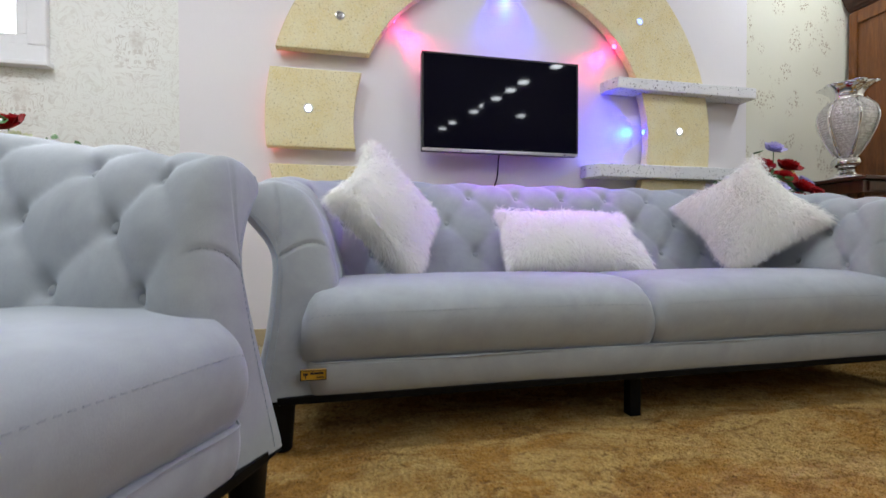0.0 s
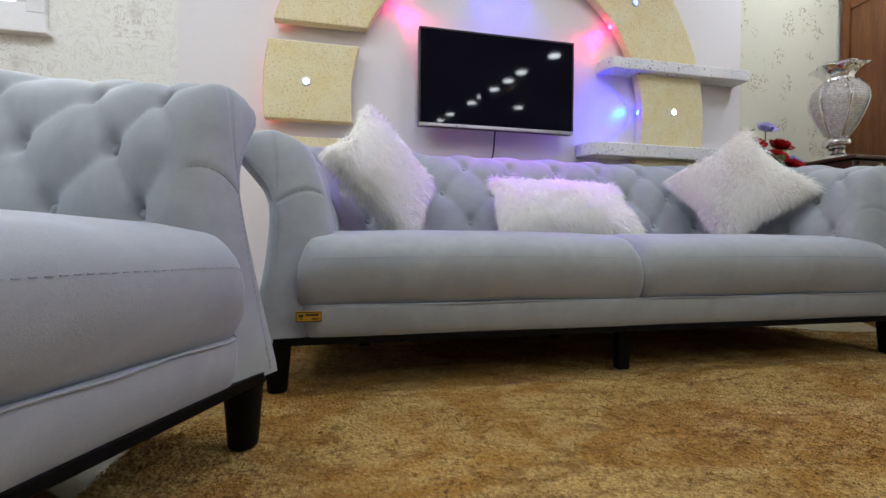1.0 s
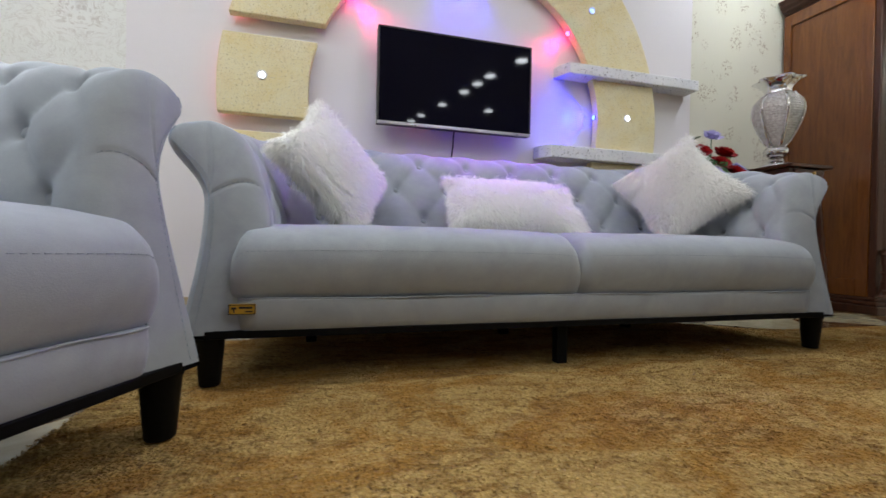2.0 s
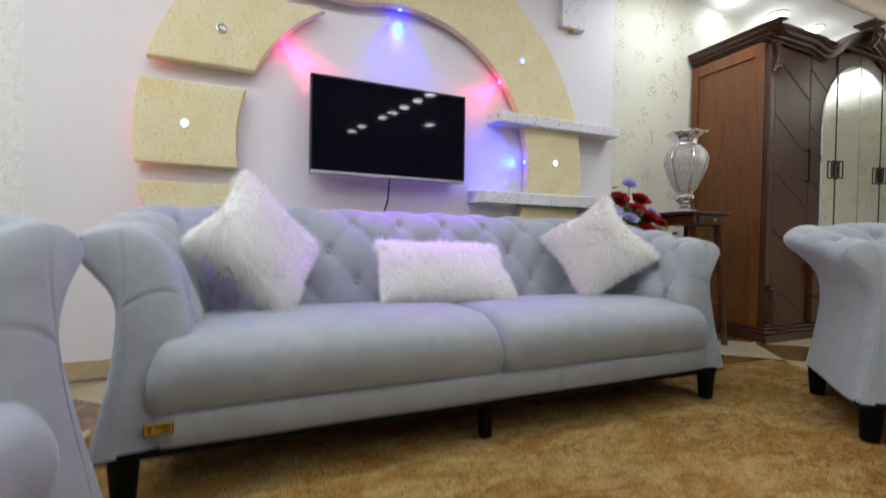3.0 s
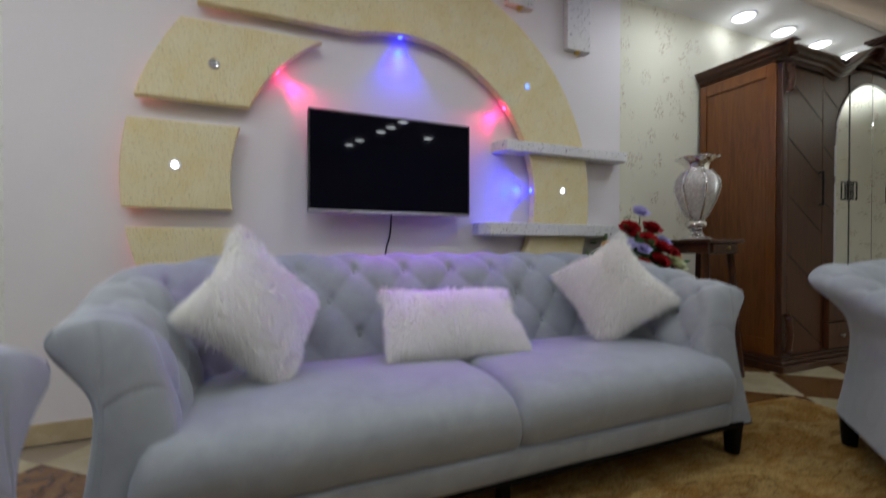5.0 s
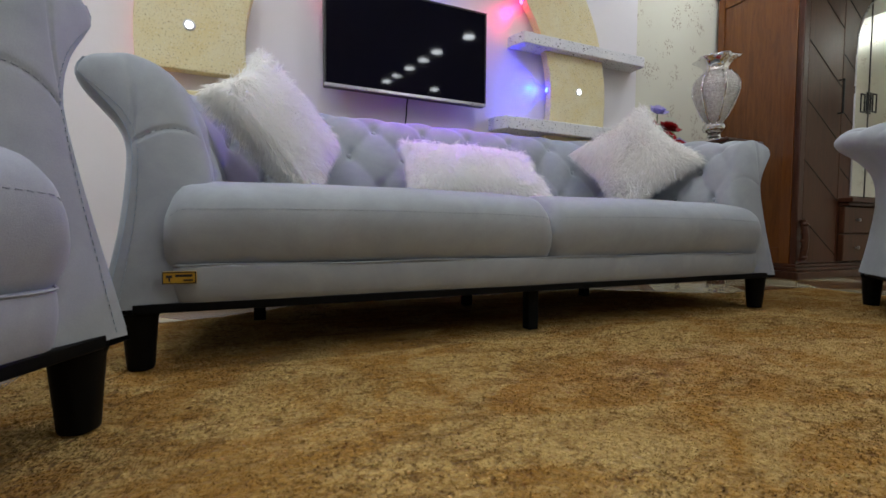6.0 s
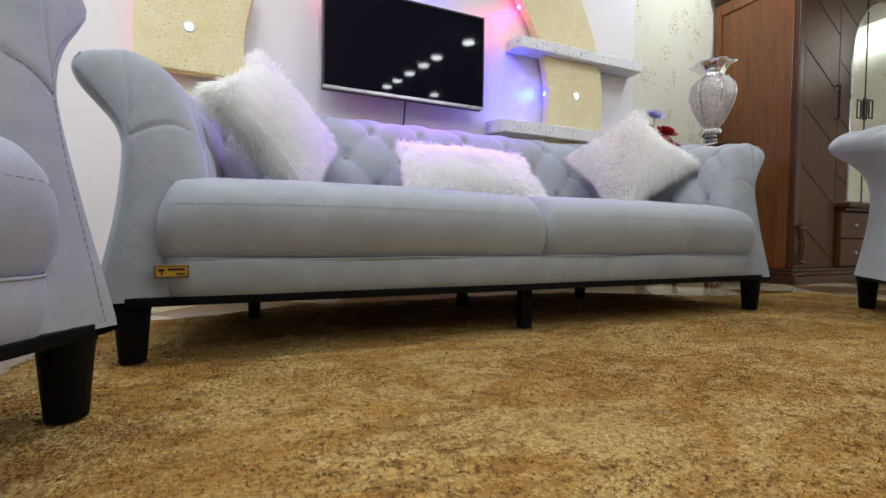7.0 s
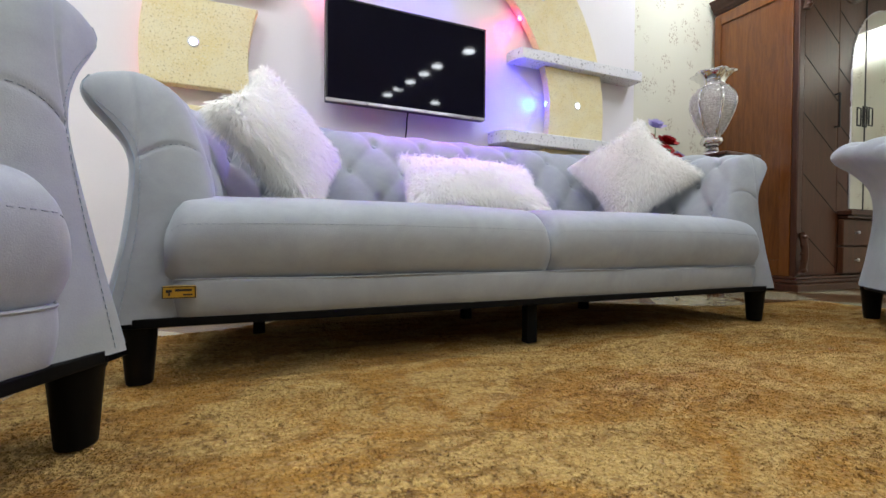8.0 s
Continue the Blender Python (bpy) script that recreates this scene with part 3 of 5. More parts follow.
def rim_spot(angle, eye, colour, power):
    """A spot in the inner rim of the ring that washes the wall towards the ring's middle."""
    a = radians(angle)
    d = Vector((-math.cos(a), 0, -math.sin(a)))
    p = Vector((CX + RI * math.cos(a), 2.617, CZ + RI * math.sin(a)))
    m = Matrix.Translation(p) @ d.to_track_quat("Z", "Y").to_matrix().to_4x4()
    ob = thing("rim_spotlight", m, "small spotlight in the rim of the stone ring, lit " + eye, "spotlight", "rim spotlights")
    v, f = lathe([(0.024, -0.003), (0.025, 0.003), (0.019, 0.006), (0.016, 0.003), (0.016, -0.003)], 24)
    make("bezel", v, f[:-2], M_CHROME, ob)
    v, f = lathe([(0.0155, -0.002), (0.0155, 0.001), (0.008, 0.003), (0.001, 0.004)], 24)
    make("lens", v, f, M_EYE[eye], ob)
    q = p + d * 0.012
    lamp("rim_glow", "POINT", Matrix.Translation(p + d * 0.03 + Vector((0, -0.01, 0))), 0.35, colour[1][0], 0.012)
    for col, spread, pw, tilt in colour:
        lamp("rim_lamp", "SPOT", look(q, q + d * 0.12 + Vector((0, tilt, 0))), power * pw, col, 0.008, spread, 0.9)


BLUE, CYAN, PINK, VIOLET, MAGENTA = (0.002, 0.0, 1.0), (0.0, 0.85, 1.0), (1.0, 0.008, 0.22), (0.36, 0.01, 1.0), (0.75, 0.0, 0.8)
rim_spot(90.8, "blue", [(CYAN, 36, 0.085, 0.052), (BLUE, 100, 1.3, 0.0), (MAGENTA, 56, 0.05, 0.020), (VIOLET, 48, 4.4, -0.040)], SPOT_POWER)
rim_spot(139.0, "pink", [(PINK, 46, 0.035, 0.05), (PINK, 84, 0.42, 0.0), (PINK, 90, 0.14, -0.06)], SPOT_POWER)
rim_spot(39.8, "pink", [(PINK, 46, 0.035, 0.05), (PINK, 84, 0.38, 0.0), (PINK, 90, 0.08, -0.06)], SPOT_POWER)
rim_spot(3.5, "blue", [(CYAN, 36, 0.085, 0.052), (BLUE, 116, 1.5, 0.0), (VIOLET, 66, 1.3, -0.070)], SPOT_POWER)

# small fittings of the feature wall
ob = thing("wall_socket", pose(-0.435, WALL, 2.703), "white square electrical socket high on the wall", "socket")
part("plate", box((-.042, -.010, -.042), (.042, -.001, .042), .004), M_WHITEPVC, ob)
v, f = lathe([(0.021, 0), (0.021, 0.004), (0.017, 0.004), (0.016, -0.003)], 24)
make("well", [(x, -0.009 - z, y) for x, y, z in v], f, M_SILVER, ob, label="grey round socket well")
for sx in (-.007, .007):
    part("pin_hole", box((sx - .002, -.0145, -.002), (sx + .002, -.0100, .002)), M_INK, ob)
ob = thing("dome_camera", pose(0.33, 2.575, CEIL_L), "small black dome on a white base under the ceiling", "sensor")
v, f = lathe([(0.03, 0), (0.03, -0.012), (0.026, -0.016)], 24)
make("base", v, f, M_WHITEPVC, ob)
v, f = lathe([(0.022, -0.014), (0.0215, -0.03), (0.015, -0.041), (0.002, -0.045)], 24)
make("dome", v, f, M_SCREEN, ob)

# television
tv = thing("television", pose(0.978, 2.522, 1.10), "flat black television with a thin silver lower edge, switched off", "television")
W2, H2 = 0.488, 0.566
part("body", box((-W2, .004, 0.0), (W2, .055, H2), .006), M_BEZEL, tv)
part("screen", box((-W2 + .010, -.0005, .018), (W2 - .010, .006, H2 - .010)), M_SCREEN, tv, "glossy black screen")
part("frame", boxes([((-W2, -.004, H2 - .010), (W2, .006, H2)), ((-W2, -.004, .016), (-W2 + .010, .006, H2 - .0105)), ((W2 - .010, -.004, .016), (W2, .006, H2 - .0105))], .002), M_BEZEL, tv)
part("lower_edge", box((-W2, -.006, -.002), (W2, .008, .0155), .003), M_SILVER, tv, "brushed silver lower edge")
part("wall_bracket", box((-.2, .055, .12), (.2, WALL - 2.522, .42), .004), M_BLACKMETAL, tv)
pts = [(0.985, 2.60, 1.12), (0.985, 2.625, 1.08), (0.99, 2.645, 1.03), (0.985, 2.652, 0.97), (0.965, 2.652, 0.91), (0.955, 2.652, 0.84), (0.955, 2.652, 0.6), (0.96, 2.652, 0.1)]
fine = []
for i in range(len(pts) - 1):
    for k in range(6):
        a, b = Vector(pts[i]), Vector(pts[i + 1])
        fine.append(a.lerp(b, k / 6))
v, f = tube(fine, 0.0045, 8)
tagged(make("power_cable", v, f, M_BLACKMETAL), "thin black cable hanging from the television", "cable")

# ---------------------------------------------------------------- tufted sofa and armchairs
ARM = [(-.112, .28), (-.110, .40), (-.096, .51), (-.068, .62), (-.018, .705), (.055, .742), (.122, .740), (.164, .716), (.176, .682), (.160, .646), (.124, .602), (.094, .562), (.079, .520), (.078, .46), (.088, .35), (.105, .25), (.126, .15)]
ARM_CHAIR = ARM[:4] + [(-.022, .705), (.035, .742), (.085, .742), (.122, .722), (.134, .690), (.124, .656), (.092, .610), (.068, .566), (.056, .520), (.060, .46), (.078, .35), (.098, .25), (.118, .15)]
BCK = [(-.120, .28), (-.100, .40), (-.062, .53), (-.012, .66), (.045, .785), (.125, .862), (.205, .868), (.268, .825), (.250, .775), (.175, .715), (.110, .63), (.085, .50), (.100, .30), (.125, .15)]
BCK_CHAIR = [(n, z - 0.025 * min(1.0, max(0.0, (z - 0.30) / 0.5))) for n, z in BCK]


def spline(pts, n):
    """n points, evenly spaced, on a smooth curve through pts."""
    p = np.array(pts, float)
    ext = np.vstack([2 * p[0] - p[1], p, 2 * p[-1] - p[-2]])
    out = []
    for i in range(len(p) - 1):
        a, b, c, d = ext[i:i + 4]
        for t in np.linspace(0, 1, 24, endpoint=False):
            out.append(0.5 * ((2 * b) + (c - a) * t + (2 * a - 5 * b + 4 * c - d) * t * t + (3 * b - a - 3 * c + d) * t ** 3))
    out = np.array(out + [p[-1]])
    s = np.concatenate([[0], np.cumsum(np.linalg.norm(np.diff(out, axis=0), axis=1))])
    g = np.linspace(0, s[-1], n)
    return np.stack([np.interp(g, s, out[:, k]) for k in range(out.shape[1])], 1)


def dashes(points, gap=0.0135, length=0.0085, r=0.0009):
    """Verts and faces of a row of stitches along the points."""
    p = np.array([tuple(q) for q in points], float)
    L = np.concatenate([[0], np.cumsum(np.linalg.norm(np.diff(p, axis=0), axis=1))])
    verts, faces, d = [], [], 0.004
    while d + length < L[-1]:
        a, b = [Vector([float(np.interp(q, L, p[:, k])) for k in range(3)]) for q in (d, d + length)]
        v, f = tube([a, b], r, 5)
        faces += [tuple(i + len(verts) for i in g) for g in f]
        verts += v
        d += gap
    return verts, faces


def upholstered(name, m, hw, cushions, label, category, group, tufts=0.016, depth=0.795, corner=0.29, inner_legs=True, arm=ARM, bck=BCK):
    """A seat with one tufted shell that runs from arm to back to arm. hw: half the width between the arms' middle lines."""
    root = thing(name, m, label, category, group)
    # the middle line of the shell, in plan, from one arm's front to the other's
    taper = 0.02
    line = [(-hw, 0.0)] + [(-hw + taper * k / 8, (depth - corner) * k / 8) for k in range(1, 9)]
    for k in range(1, 25):
        a = math.pi / 2 * k / 24
        line.append((-hw + taper + corner * (1 - math.cos(a)), depth - corner + corner * math.sin(a)))
    x_end = -line[-1][0]
    line += [(-x_end + 2 * x_end * k / 20, depth) for k in range(1, 20)]
    line += [(-x, y) for x, y in line[:33][::-1]]
    p = np.array(line)
    s = np.concatenate([[0], np.cumsum(np.linalg.norm(np.diff(p, axis=0), axis=1))])
    total = s[-1]
    nu, nv = int(total / 0.0085), 96
    g = np.linspace(0, total, nu)
    path = np.stack([np.interp(g, s, p[:, 0]), np.interp(g, s, p[:, 1])], 1)
    for _ in range(12):
        path[1:-1] = 0.25 * path[:-2] + 0.5 * path[1:-1] + 0.25 * path[2:]
    tan = np.gradient(path, axis=0)
    tan /= np.linalg.norm(tan, axis=1)[:, None]
    nor = np.stack([-tan[:, 1], tan[:, 0]], 1)
    A, B = spline(arm, nv), spline(bck, nv)
    from_end = np.minimum(g, total - g)
    fade = smoothstep(0.0, 0.95, from_end)
    # the outer surface rolls over into the front panel along a rounded band
    roll_in = 0.026 * (1 - np.sqrt(np.clip(1 - np.clip(1 - from_end / 0.065, 0, 1) ** 2, 0, 1)))
    outer_side = smoothstep(0.42, 0.60, np.linspace(0, 1, nv))
    P = np.zeros((nu, nv, 3))
    inward = 1 - smoothstep(0.30, 0.56, np.linspace(0, 1, nv))
    for i in range(nu):
        q = A * (1 - fade[i]) + B * fade[i]
        dq = np.gradient(q, axis=0)
        dq /= np.linalg.norm(dq, axis=1)[:, None]
        q = q - np.stack([-dq[:, 1], dq[:, 0]], 1) * (roll_in[i] * outer_side)[:, None]
        P[i, :, 0] = path[i, 0] + nor[i, 0] * q[:, 0]
        P[i, :, 1] = path[i, 1] + nor[i, 1] * q[:, 0] + (1 - smoothstep(0.0, 0.35, from_end[i])) * 0.075 * np.clip((q[:, 1] - 0.15) / 0.6, 0, 1)
        P[i, :, 1] += (1 - smoothstep(0.0, 0.20, from_end[i])) * 0.045 * inward
        P[i, :, 2] = q[:, 1]
    # deep buttoned diamonds on the inner face and over the top
    dr, v_row = 0.128, 0.262
    reach = total / 2 - 0.235
    du = reach / round(reach / 0.272)
    prof_len = 1.28
    r = (np.linspace(0, 1, nv)[None, :] - v_row) * prof_len * np.ones((nu, 1))
    sc = (g - total / 2)[:, None] * np.ones((1, nv))
    pp, qq = sc / du + r / (2 * dr), sc / du - r / (2 * dr)
    dp, dq = np.abs(pp - np.round(pp)), np.abs(qq - np.round(qq))
    puff = np.power(np.clip(np.sin(np.pi * dp) * np.sin(np.pi * dq), 0, 1), 0.70)
    dent = np.exp(-(dp ** 2 + dq ** 2) / 0.017)
    mask = smoothstep(-0.02, 0.05, from_end)[:, None] * (smoothstep(-0.30, -0.20, r) * (1 - smoothstep(0.27, 0.36, r)))
    tu, tv_ = np.gradient(P, axis=0), np.gradient(P, axis=1)
    N = np.cross(tu, tv_)
    N /= np.linalg.norm(N, axis=2)[:, :, None] + 1e-9
    mid = N[nu // 2, 10]
    if mid[1] > 0:
        N = -N
    P0 = P.copy()
    P = P + N * (mask * (tufts * (puff - 0.55) - 0.026 * dent))[:, :, None]
    make("shell", P.reshape(-1, 3), grid_faces(nu, nv, True), M_VELVET, root, label="deep-buttoned velvet back and arms")
    # buttons
    bv, bf = lathe([(0.002, -0.006), (0.010, -0.005), (0.0135, 0.0), (0.011, 0.005), (0.006, 0.0075), (0.001, 0.008)], 14)
    shared = None
    for row in range(-2, 3):
        for col in range(-14, 15):
            s0 = (col + (0.5 if row % 2 else 0.0)) * du
            i = int(round((s0 + total / 2) / total * (nu - 1)))
            j = int(round((row * dr / prof_len + v_row) * (nv - 1)))
            if not (0 < i < nu - 1 and 0 < j < nv - 1) or mask[i, j] < 0.7:
                continue
            ob = new("button", shared) if shared else make("button", bv, bf, M_VELVET, root)
            shared = ob.data
            ob.parent = root
            ob.matrix_basis = Matrix.Translation(Vector(P[i, j] + N[i, j] * 0.004)) @ Vector(N[i, j]).to_track_quat("Z", "Y").to_matrix().to_4x4()
    # front ends of the arms: a bulging panel, a piped edge
    for e, i in ((-1, 0), (1, nu - 1)):
        loop = P[i]
        tip = int(nv * 0.545)
        n1, n2 = 112, 44
        inner = np.stack([np.interp(np.linspace(0, tip, n1), np.arange(nv), loop[:, k]) for k in range(3)], 1)
        outer = np.stack([np.interp(np.linspace(nv - 1, tip, n1), np.arange(nv), loop[:, k]) for k in range(3)], 1)
        inner[:, 2] -= 0.13 * np.clip(1 - np.arange(n1) / 30, 0, 1)
        V = np.zeros((n1, n2, 3))
        for a in range(n1):
            for b in range(n2):
                th = math.pi / 2 * b / (n2 - 1)
                w, wy = 1 - math.cos(th), math.sin(th)
                V[a, b] = inner[a] * (1 - w) + outer[a] * w
                V[a, b, 1] = inner[a][1] * (1 - wy) + (outer[a][1] - 0.006) * wy
        # two pleats that run from the neck of the scroll to the inner edge
        seams = []
        for a_in, a_out, sag in ((0.36, 0.665, 0.0), (0.80, 0.675, 0.03)):
            row = []
            for b in range(n2):
                k = b / (n2 - 1)
                at = (a_in + (a_out - a_in) * k + sag * math.sin(math.pi * k)) * (n1 - 1)
                lo_, f_ = int(at), at - int(at)
                row.append(Vector(V[lo_, b] * (1 - f_) + V[lo_ + 1, b] * f_) + Vector((0, 0.0015, 0)))
                for a in range(max(0, lo_ - 5), min(n1, lo_ + 7)):
                    V[a, b, 1] += 0.0045 * math.exp(-((a - at) / 0.85) ** 2) * min(1.0, 3 * k, 6 * (1 - k) + 0.3)
            seams.append(row)
        make("arm_front", V.reshape(-1, 3), grid_faces(n1, n2, e > 0), M_VELVET, root, label="smooth velvet arm front")
        cord = [Vector(q) + Vector((0, -0.003, 0)) for q in loop[int(nv * 0.50):nv - 1:2]]
        tv2, tf2 = tube(cord, 0.0030, 6)
        make("piping", tv2, tf2, M_PIPING, root)
        # stitches along the lower pleat
        tv2, tf2 = dashes(seams[0][10:-3])
        make("seam", tv2, tf2, M_THREAD, root)
        tv2, tf2 = dashes([Vector(V[a, n2 - 4]) + Vector((0, -0.0012, 0)) for a in range(1, n1 - 1)])
        make("edge_stitching", tv2, tf2, M_PIPING, root)
    # seat cushions
    half = hw - 0.012
    cw = 2 * half / cushions
    for c in range(cushions):
        xa, xb = -half + c * cw, -half + (c + 1) * cw
        cushion(root, xa + 0.001, xb - 0.001, -0.020, depth - 0.03)
    # front rail below the cushions, piped along its upper edge
    n1, n2 = 60, 14
    V = np.zeros((n1, n2, 3))
    for a in range(n1):
        x = -half + 2 * half * a / (n1 - 1)
        for b in range(n2):
            w = b / (n2 - 1)
            V[a, b] = (x, 0.001 - 0.014 * math.sin(math.pi * min(w * 0.8, 1)) ** 0.7 + 0.0015 * math.sin(x * 9) + 0.045 * max(0.0, 1 - (half - abs(x)) / 0.04) ** 2, 0.155 + 0.088 * min(1.0, w * n2 / (n2 - 1) * (n2 - 1) / (n2 - 2) * 0.93))
    V[:, -1, 1] = 0.07
    make("front_rail", V.reshape(-1, 3), grid_faces(n1, n2), M_VELVET, root)
    cord = [Vector((-half + 2 * half * a / 60, -0.0110 + 0.0008 * math.sin(a * 0.31) + 0.045 * max(0.0, 1 - half * (1 - abs(a / 30 - 1)) / 0.04) ** 2, 0.243 + 0.0018 * math.sin(a * 0.43))) for a in range(61)]
    tv2, tf2 = tube(cord, 0.0022, 8)
    make("rail_piping", tv2, tf2, M_VELVET, root)
    # black base frame and legs
    keep = list(range(0, nu, 6)) + ([nu - 1] if (nu - 1) % 6 else [])
    V = np.zeros((len(keep), 5, 3))
    for a, i in enumerate(keep):
        out_n = arm[-1][0] * (1 - fade[i]) + bck[-1][0] * fade[i] - 0.014
        for b, (nn, z) in enumerate(((out_n, 0.156), (out_n, 0.134), (0.01, 0.134), (0.01, 0.156), (out_n, 0.156))):
            V[a, b] = (path[i, 0] + nor[i, 0] * nn, path[i, 1] + nor[i, 1] * nn, z)
    make("base_frame", V.reshape(-1, 3), grid_faces(len(keep), 5), M_BLACKWOOD, root, False, "black wooden base frame")
    part("front_bar", box((-hw - .050, -.002, .134), (hw + .050, .03, .1555), .003), M_BLACKWOOD, root)
    part("underside", box((-hw - .015, .032, .140), (hw + .015, depth - .085, .150)), M_BLACKMETAL, root, "dark cloth underside")
    leg_profile = [(0.027, 0.0), (0.029, 0.004), (0.0385, 0.122), (0.041, 0.126), (0.0425, 0.132), (0.0425, 0.150)]
    for x in (-hw - 0.045, hw + 0.045):
        for y in ((0.045,) if inner_legs else (0.045, depth - 0.20)):
            n = 20
            vv, ff = lathe(leg_profile, n, wave=lambda a, i: 0.10 * (abs(math.cos(2 * a)) ** 0.5 - 0.5) * -1)
            make("leg", [(q[0] + x, q[1] + y, q[2]) for q in vv], ff, M_BLACKWOOD, root, label="tapered black wooden leg")
    if inner_legs:
        for x, y in ((0.0, 0.055), (-0.84, 0.54), (0.0, 0.54), (0.69, 0.58)):
            part("center_leg", box((x - .02 - .04, y - .018, 0), (x + .02 - .04, y + .018, .14), .003), M_BLACKWOOD, root, "plain black support leg")
    return root


def cushion(root, xa, xb, ya, yb):
    """A plump seat cushion with rounded front and a stitched line."""
    nx, nt = 64, 72
    z0 = 0.243
    prof = spline([(0.10, z0 + 0.002), (0.034, z0 + 0.001), (0.014, z0 + 0.014), (-0.006, z0 + 0.070), (-0.006, z0 + 0.128), (0.016, z0 + 0.172),
                   (0.070, z0 + 0.203), (0.18, z0 + 0.218), (0.38, z0 + 0.214), (0.60, z0 + 0.195), (yb - ya, z0 + 0.17)], nt)
    V = np.zeros((nx, nt, 3))
    for i in range(nx):
        u = i / (nx - 1)
        x = xa + (xb - xa) * u
        e = min(x - xa, xb - x)
        k = 1 - max(0.0, 1 - e / 0.045) ** 2.2
        cr = math.sin(math.pi * u) ** 0.5
        for j in range(nt):
            y, z = prof[j]
            zz = z0 + 0.02 + (z - z0 - 0.02) * (0.70 + 0.30 * k) - 0.012 + 0.012 * cr
            yy = y + 0.018 * (1 - k) + 0.006 * (1 - cr)
            V[i, j] = (x, ya + yy, zz + 0.0025 * noise.noise((x * 5, y * 5, z * 9)))
    ob = make("seat_cushion", V.reshape(-1, 3), grid_faces(nx, nt), M_VELVET, root)
    # stitches along the upper front edge
    j = int(np.argmin(np.abs(V[nx // 2, :nt // 2, 2] - (z0 + 0.140)))) if nt else 0
    row = V[:, j]
    verts, faces = [], []
    L = np.concatenate([[0], np.cumsum(np.linalg.norm(np.diff(row, axis=0), axis=1))])
    d = 0.03
    while d < L[-1] - 0.04:
        a = np.array([np.interp(d, L, row[:, k]) for k in range(3)])
        b = np.array([np.interp(d + 0.008, L, row[:, k]) for k in range(3)])
        o = len(verts)
        for q in (a, b):
            verts += [q + (0, -0.0012, 0.0006), q + (0, -0.0012, -0.0006), q + (0, 0.002, -0.0006), q + (0, 0.002, 0.0006)]
        faces += [(o, o + 1, o + 5, o + 4), (o + 1, o + 2, o + 6, o + 5), (o + 3, o, o + 4, o + 7), (o, o + 3, o + 2, o + 1), (o + 4, o + 5, o + 6, o + 7)]
        d += 0.0150
    make("stitching", verts, faces, M_THREAD, ob, False)
    # side ends
    for i, flip in ((0, True), (nx - 1, False)):
        c = V[i].mean(axis=0)
        ring_ = [tuple(q) for q in V[i]] + [tuple(V[i][-1] * (1, 1, 0) + (0, 0, z0)), tuple(V[i][0])]
        vv = ring_ + [tuple(c)]
        ff = [(k, k + 1, len(vv) - 1) if flip else (k + 1, k, len(vv) - 1) for k in range(len(ring_) - 1)]
        make("cushion_end", vv, ff, M_VELVET, ob)
    return ob


SOFA = pose(1.045, 1.29, 0)
sofa = upholstered("sofa", SOFA, 1.09, 2, "grey-blue velvet tufted sofa with two seat cushions and black legs", "sofa", "seating set")
plate = thing("brand_plate", pose(0.000, 1.2775, 0.2165), "small yellow metal plate with unreadable black marks on the sofa rail", "label plate")
part("plate", box((-.034, -.006, -.0145), (.034, .004, .0145), .003), M_PLATE, plate)
part("border", boxes([((-.034, -.0075, .0115), (.034, -.0055, .0135)), ((-.034, -.0075, -.0135), (.034, -.0055, -.0115)), ((-.0335, -.0075, -.0114), (-.0315, -.0055, .0114)), ((.0315, -.0075, -.0114), (.0335, -.0055, .0114))]), M_INK, plate)
part("marks", boxes([((-.008, -.0075, .002), (.026, -.0055, .0075)), ((.008, -.0075, -.0075), (.027, -.0055, -.004)), ((-.026, -.0075, .0), (-.014, -.0055, .006)), ((-.021, -.0075, -.008), (-.018, -.0055, -.0005))]), M_INK, plate, "black bars of lettering")

CH = 0.40
upholstered("armchair", pose(-0.253, 0.585, 0, 0, 0, 64.8), CH, 1, "grey-blue velvet tufted armchair beside the sofa", "armchair", "seating set", inner_legs=False, arm=ARM_CHAIR, bck=BCK_CHAIR)
upholstered("armchair", pose(2.594, 0.44, 0, 0, 0, -48.6), CH, 1, "grey-blue velvet tufted armchair with a white fur pillow", "armchair", "seating set", inner_legs=False, arm=ARM_CHAIR, bck=BCK_CHAIR)


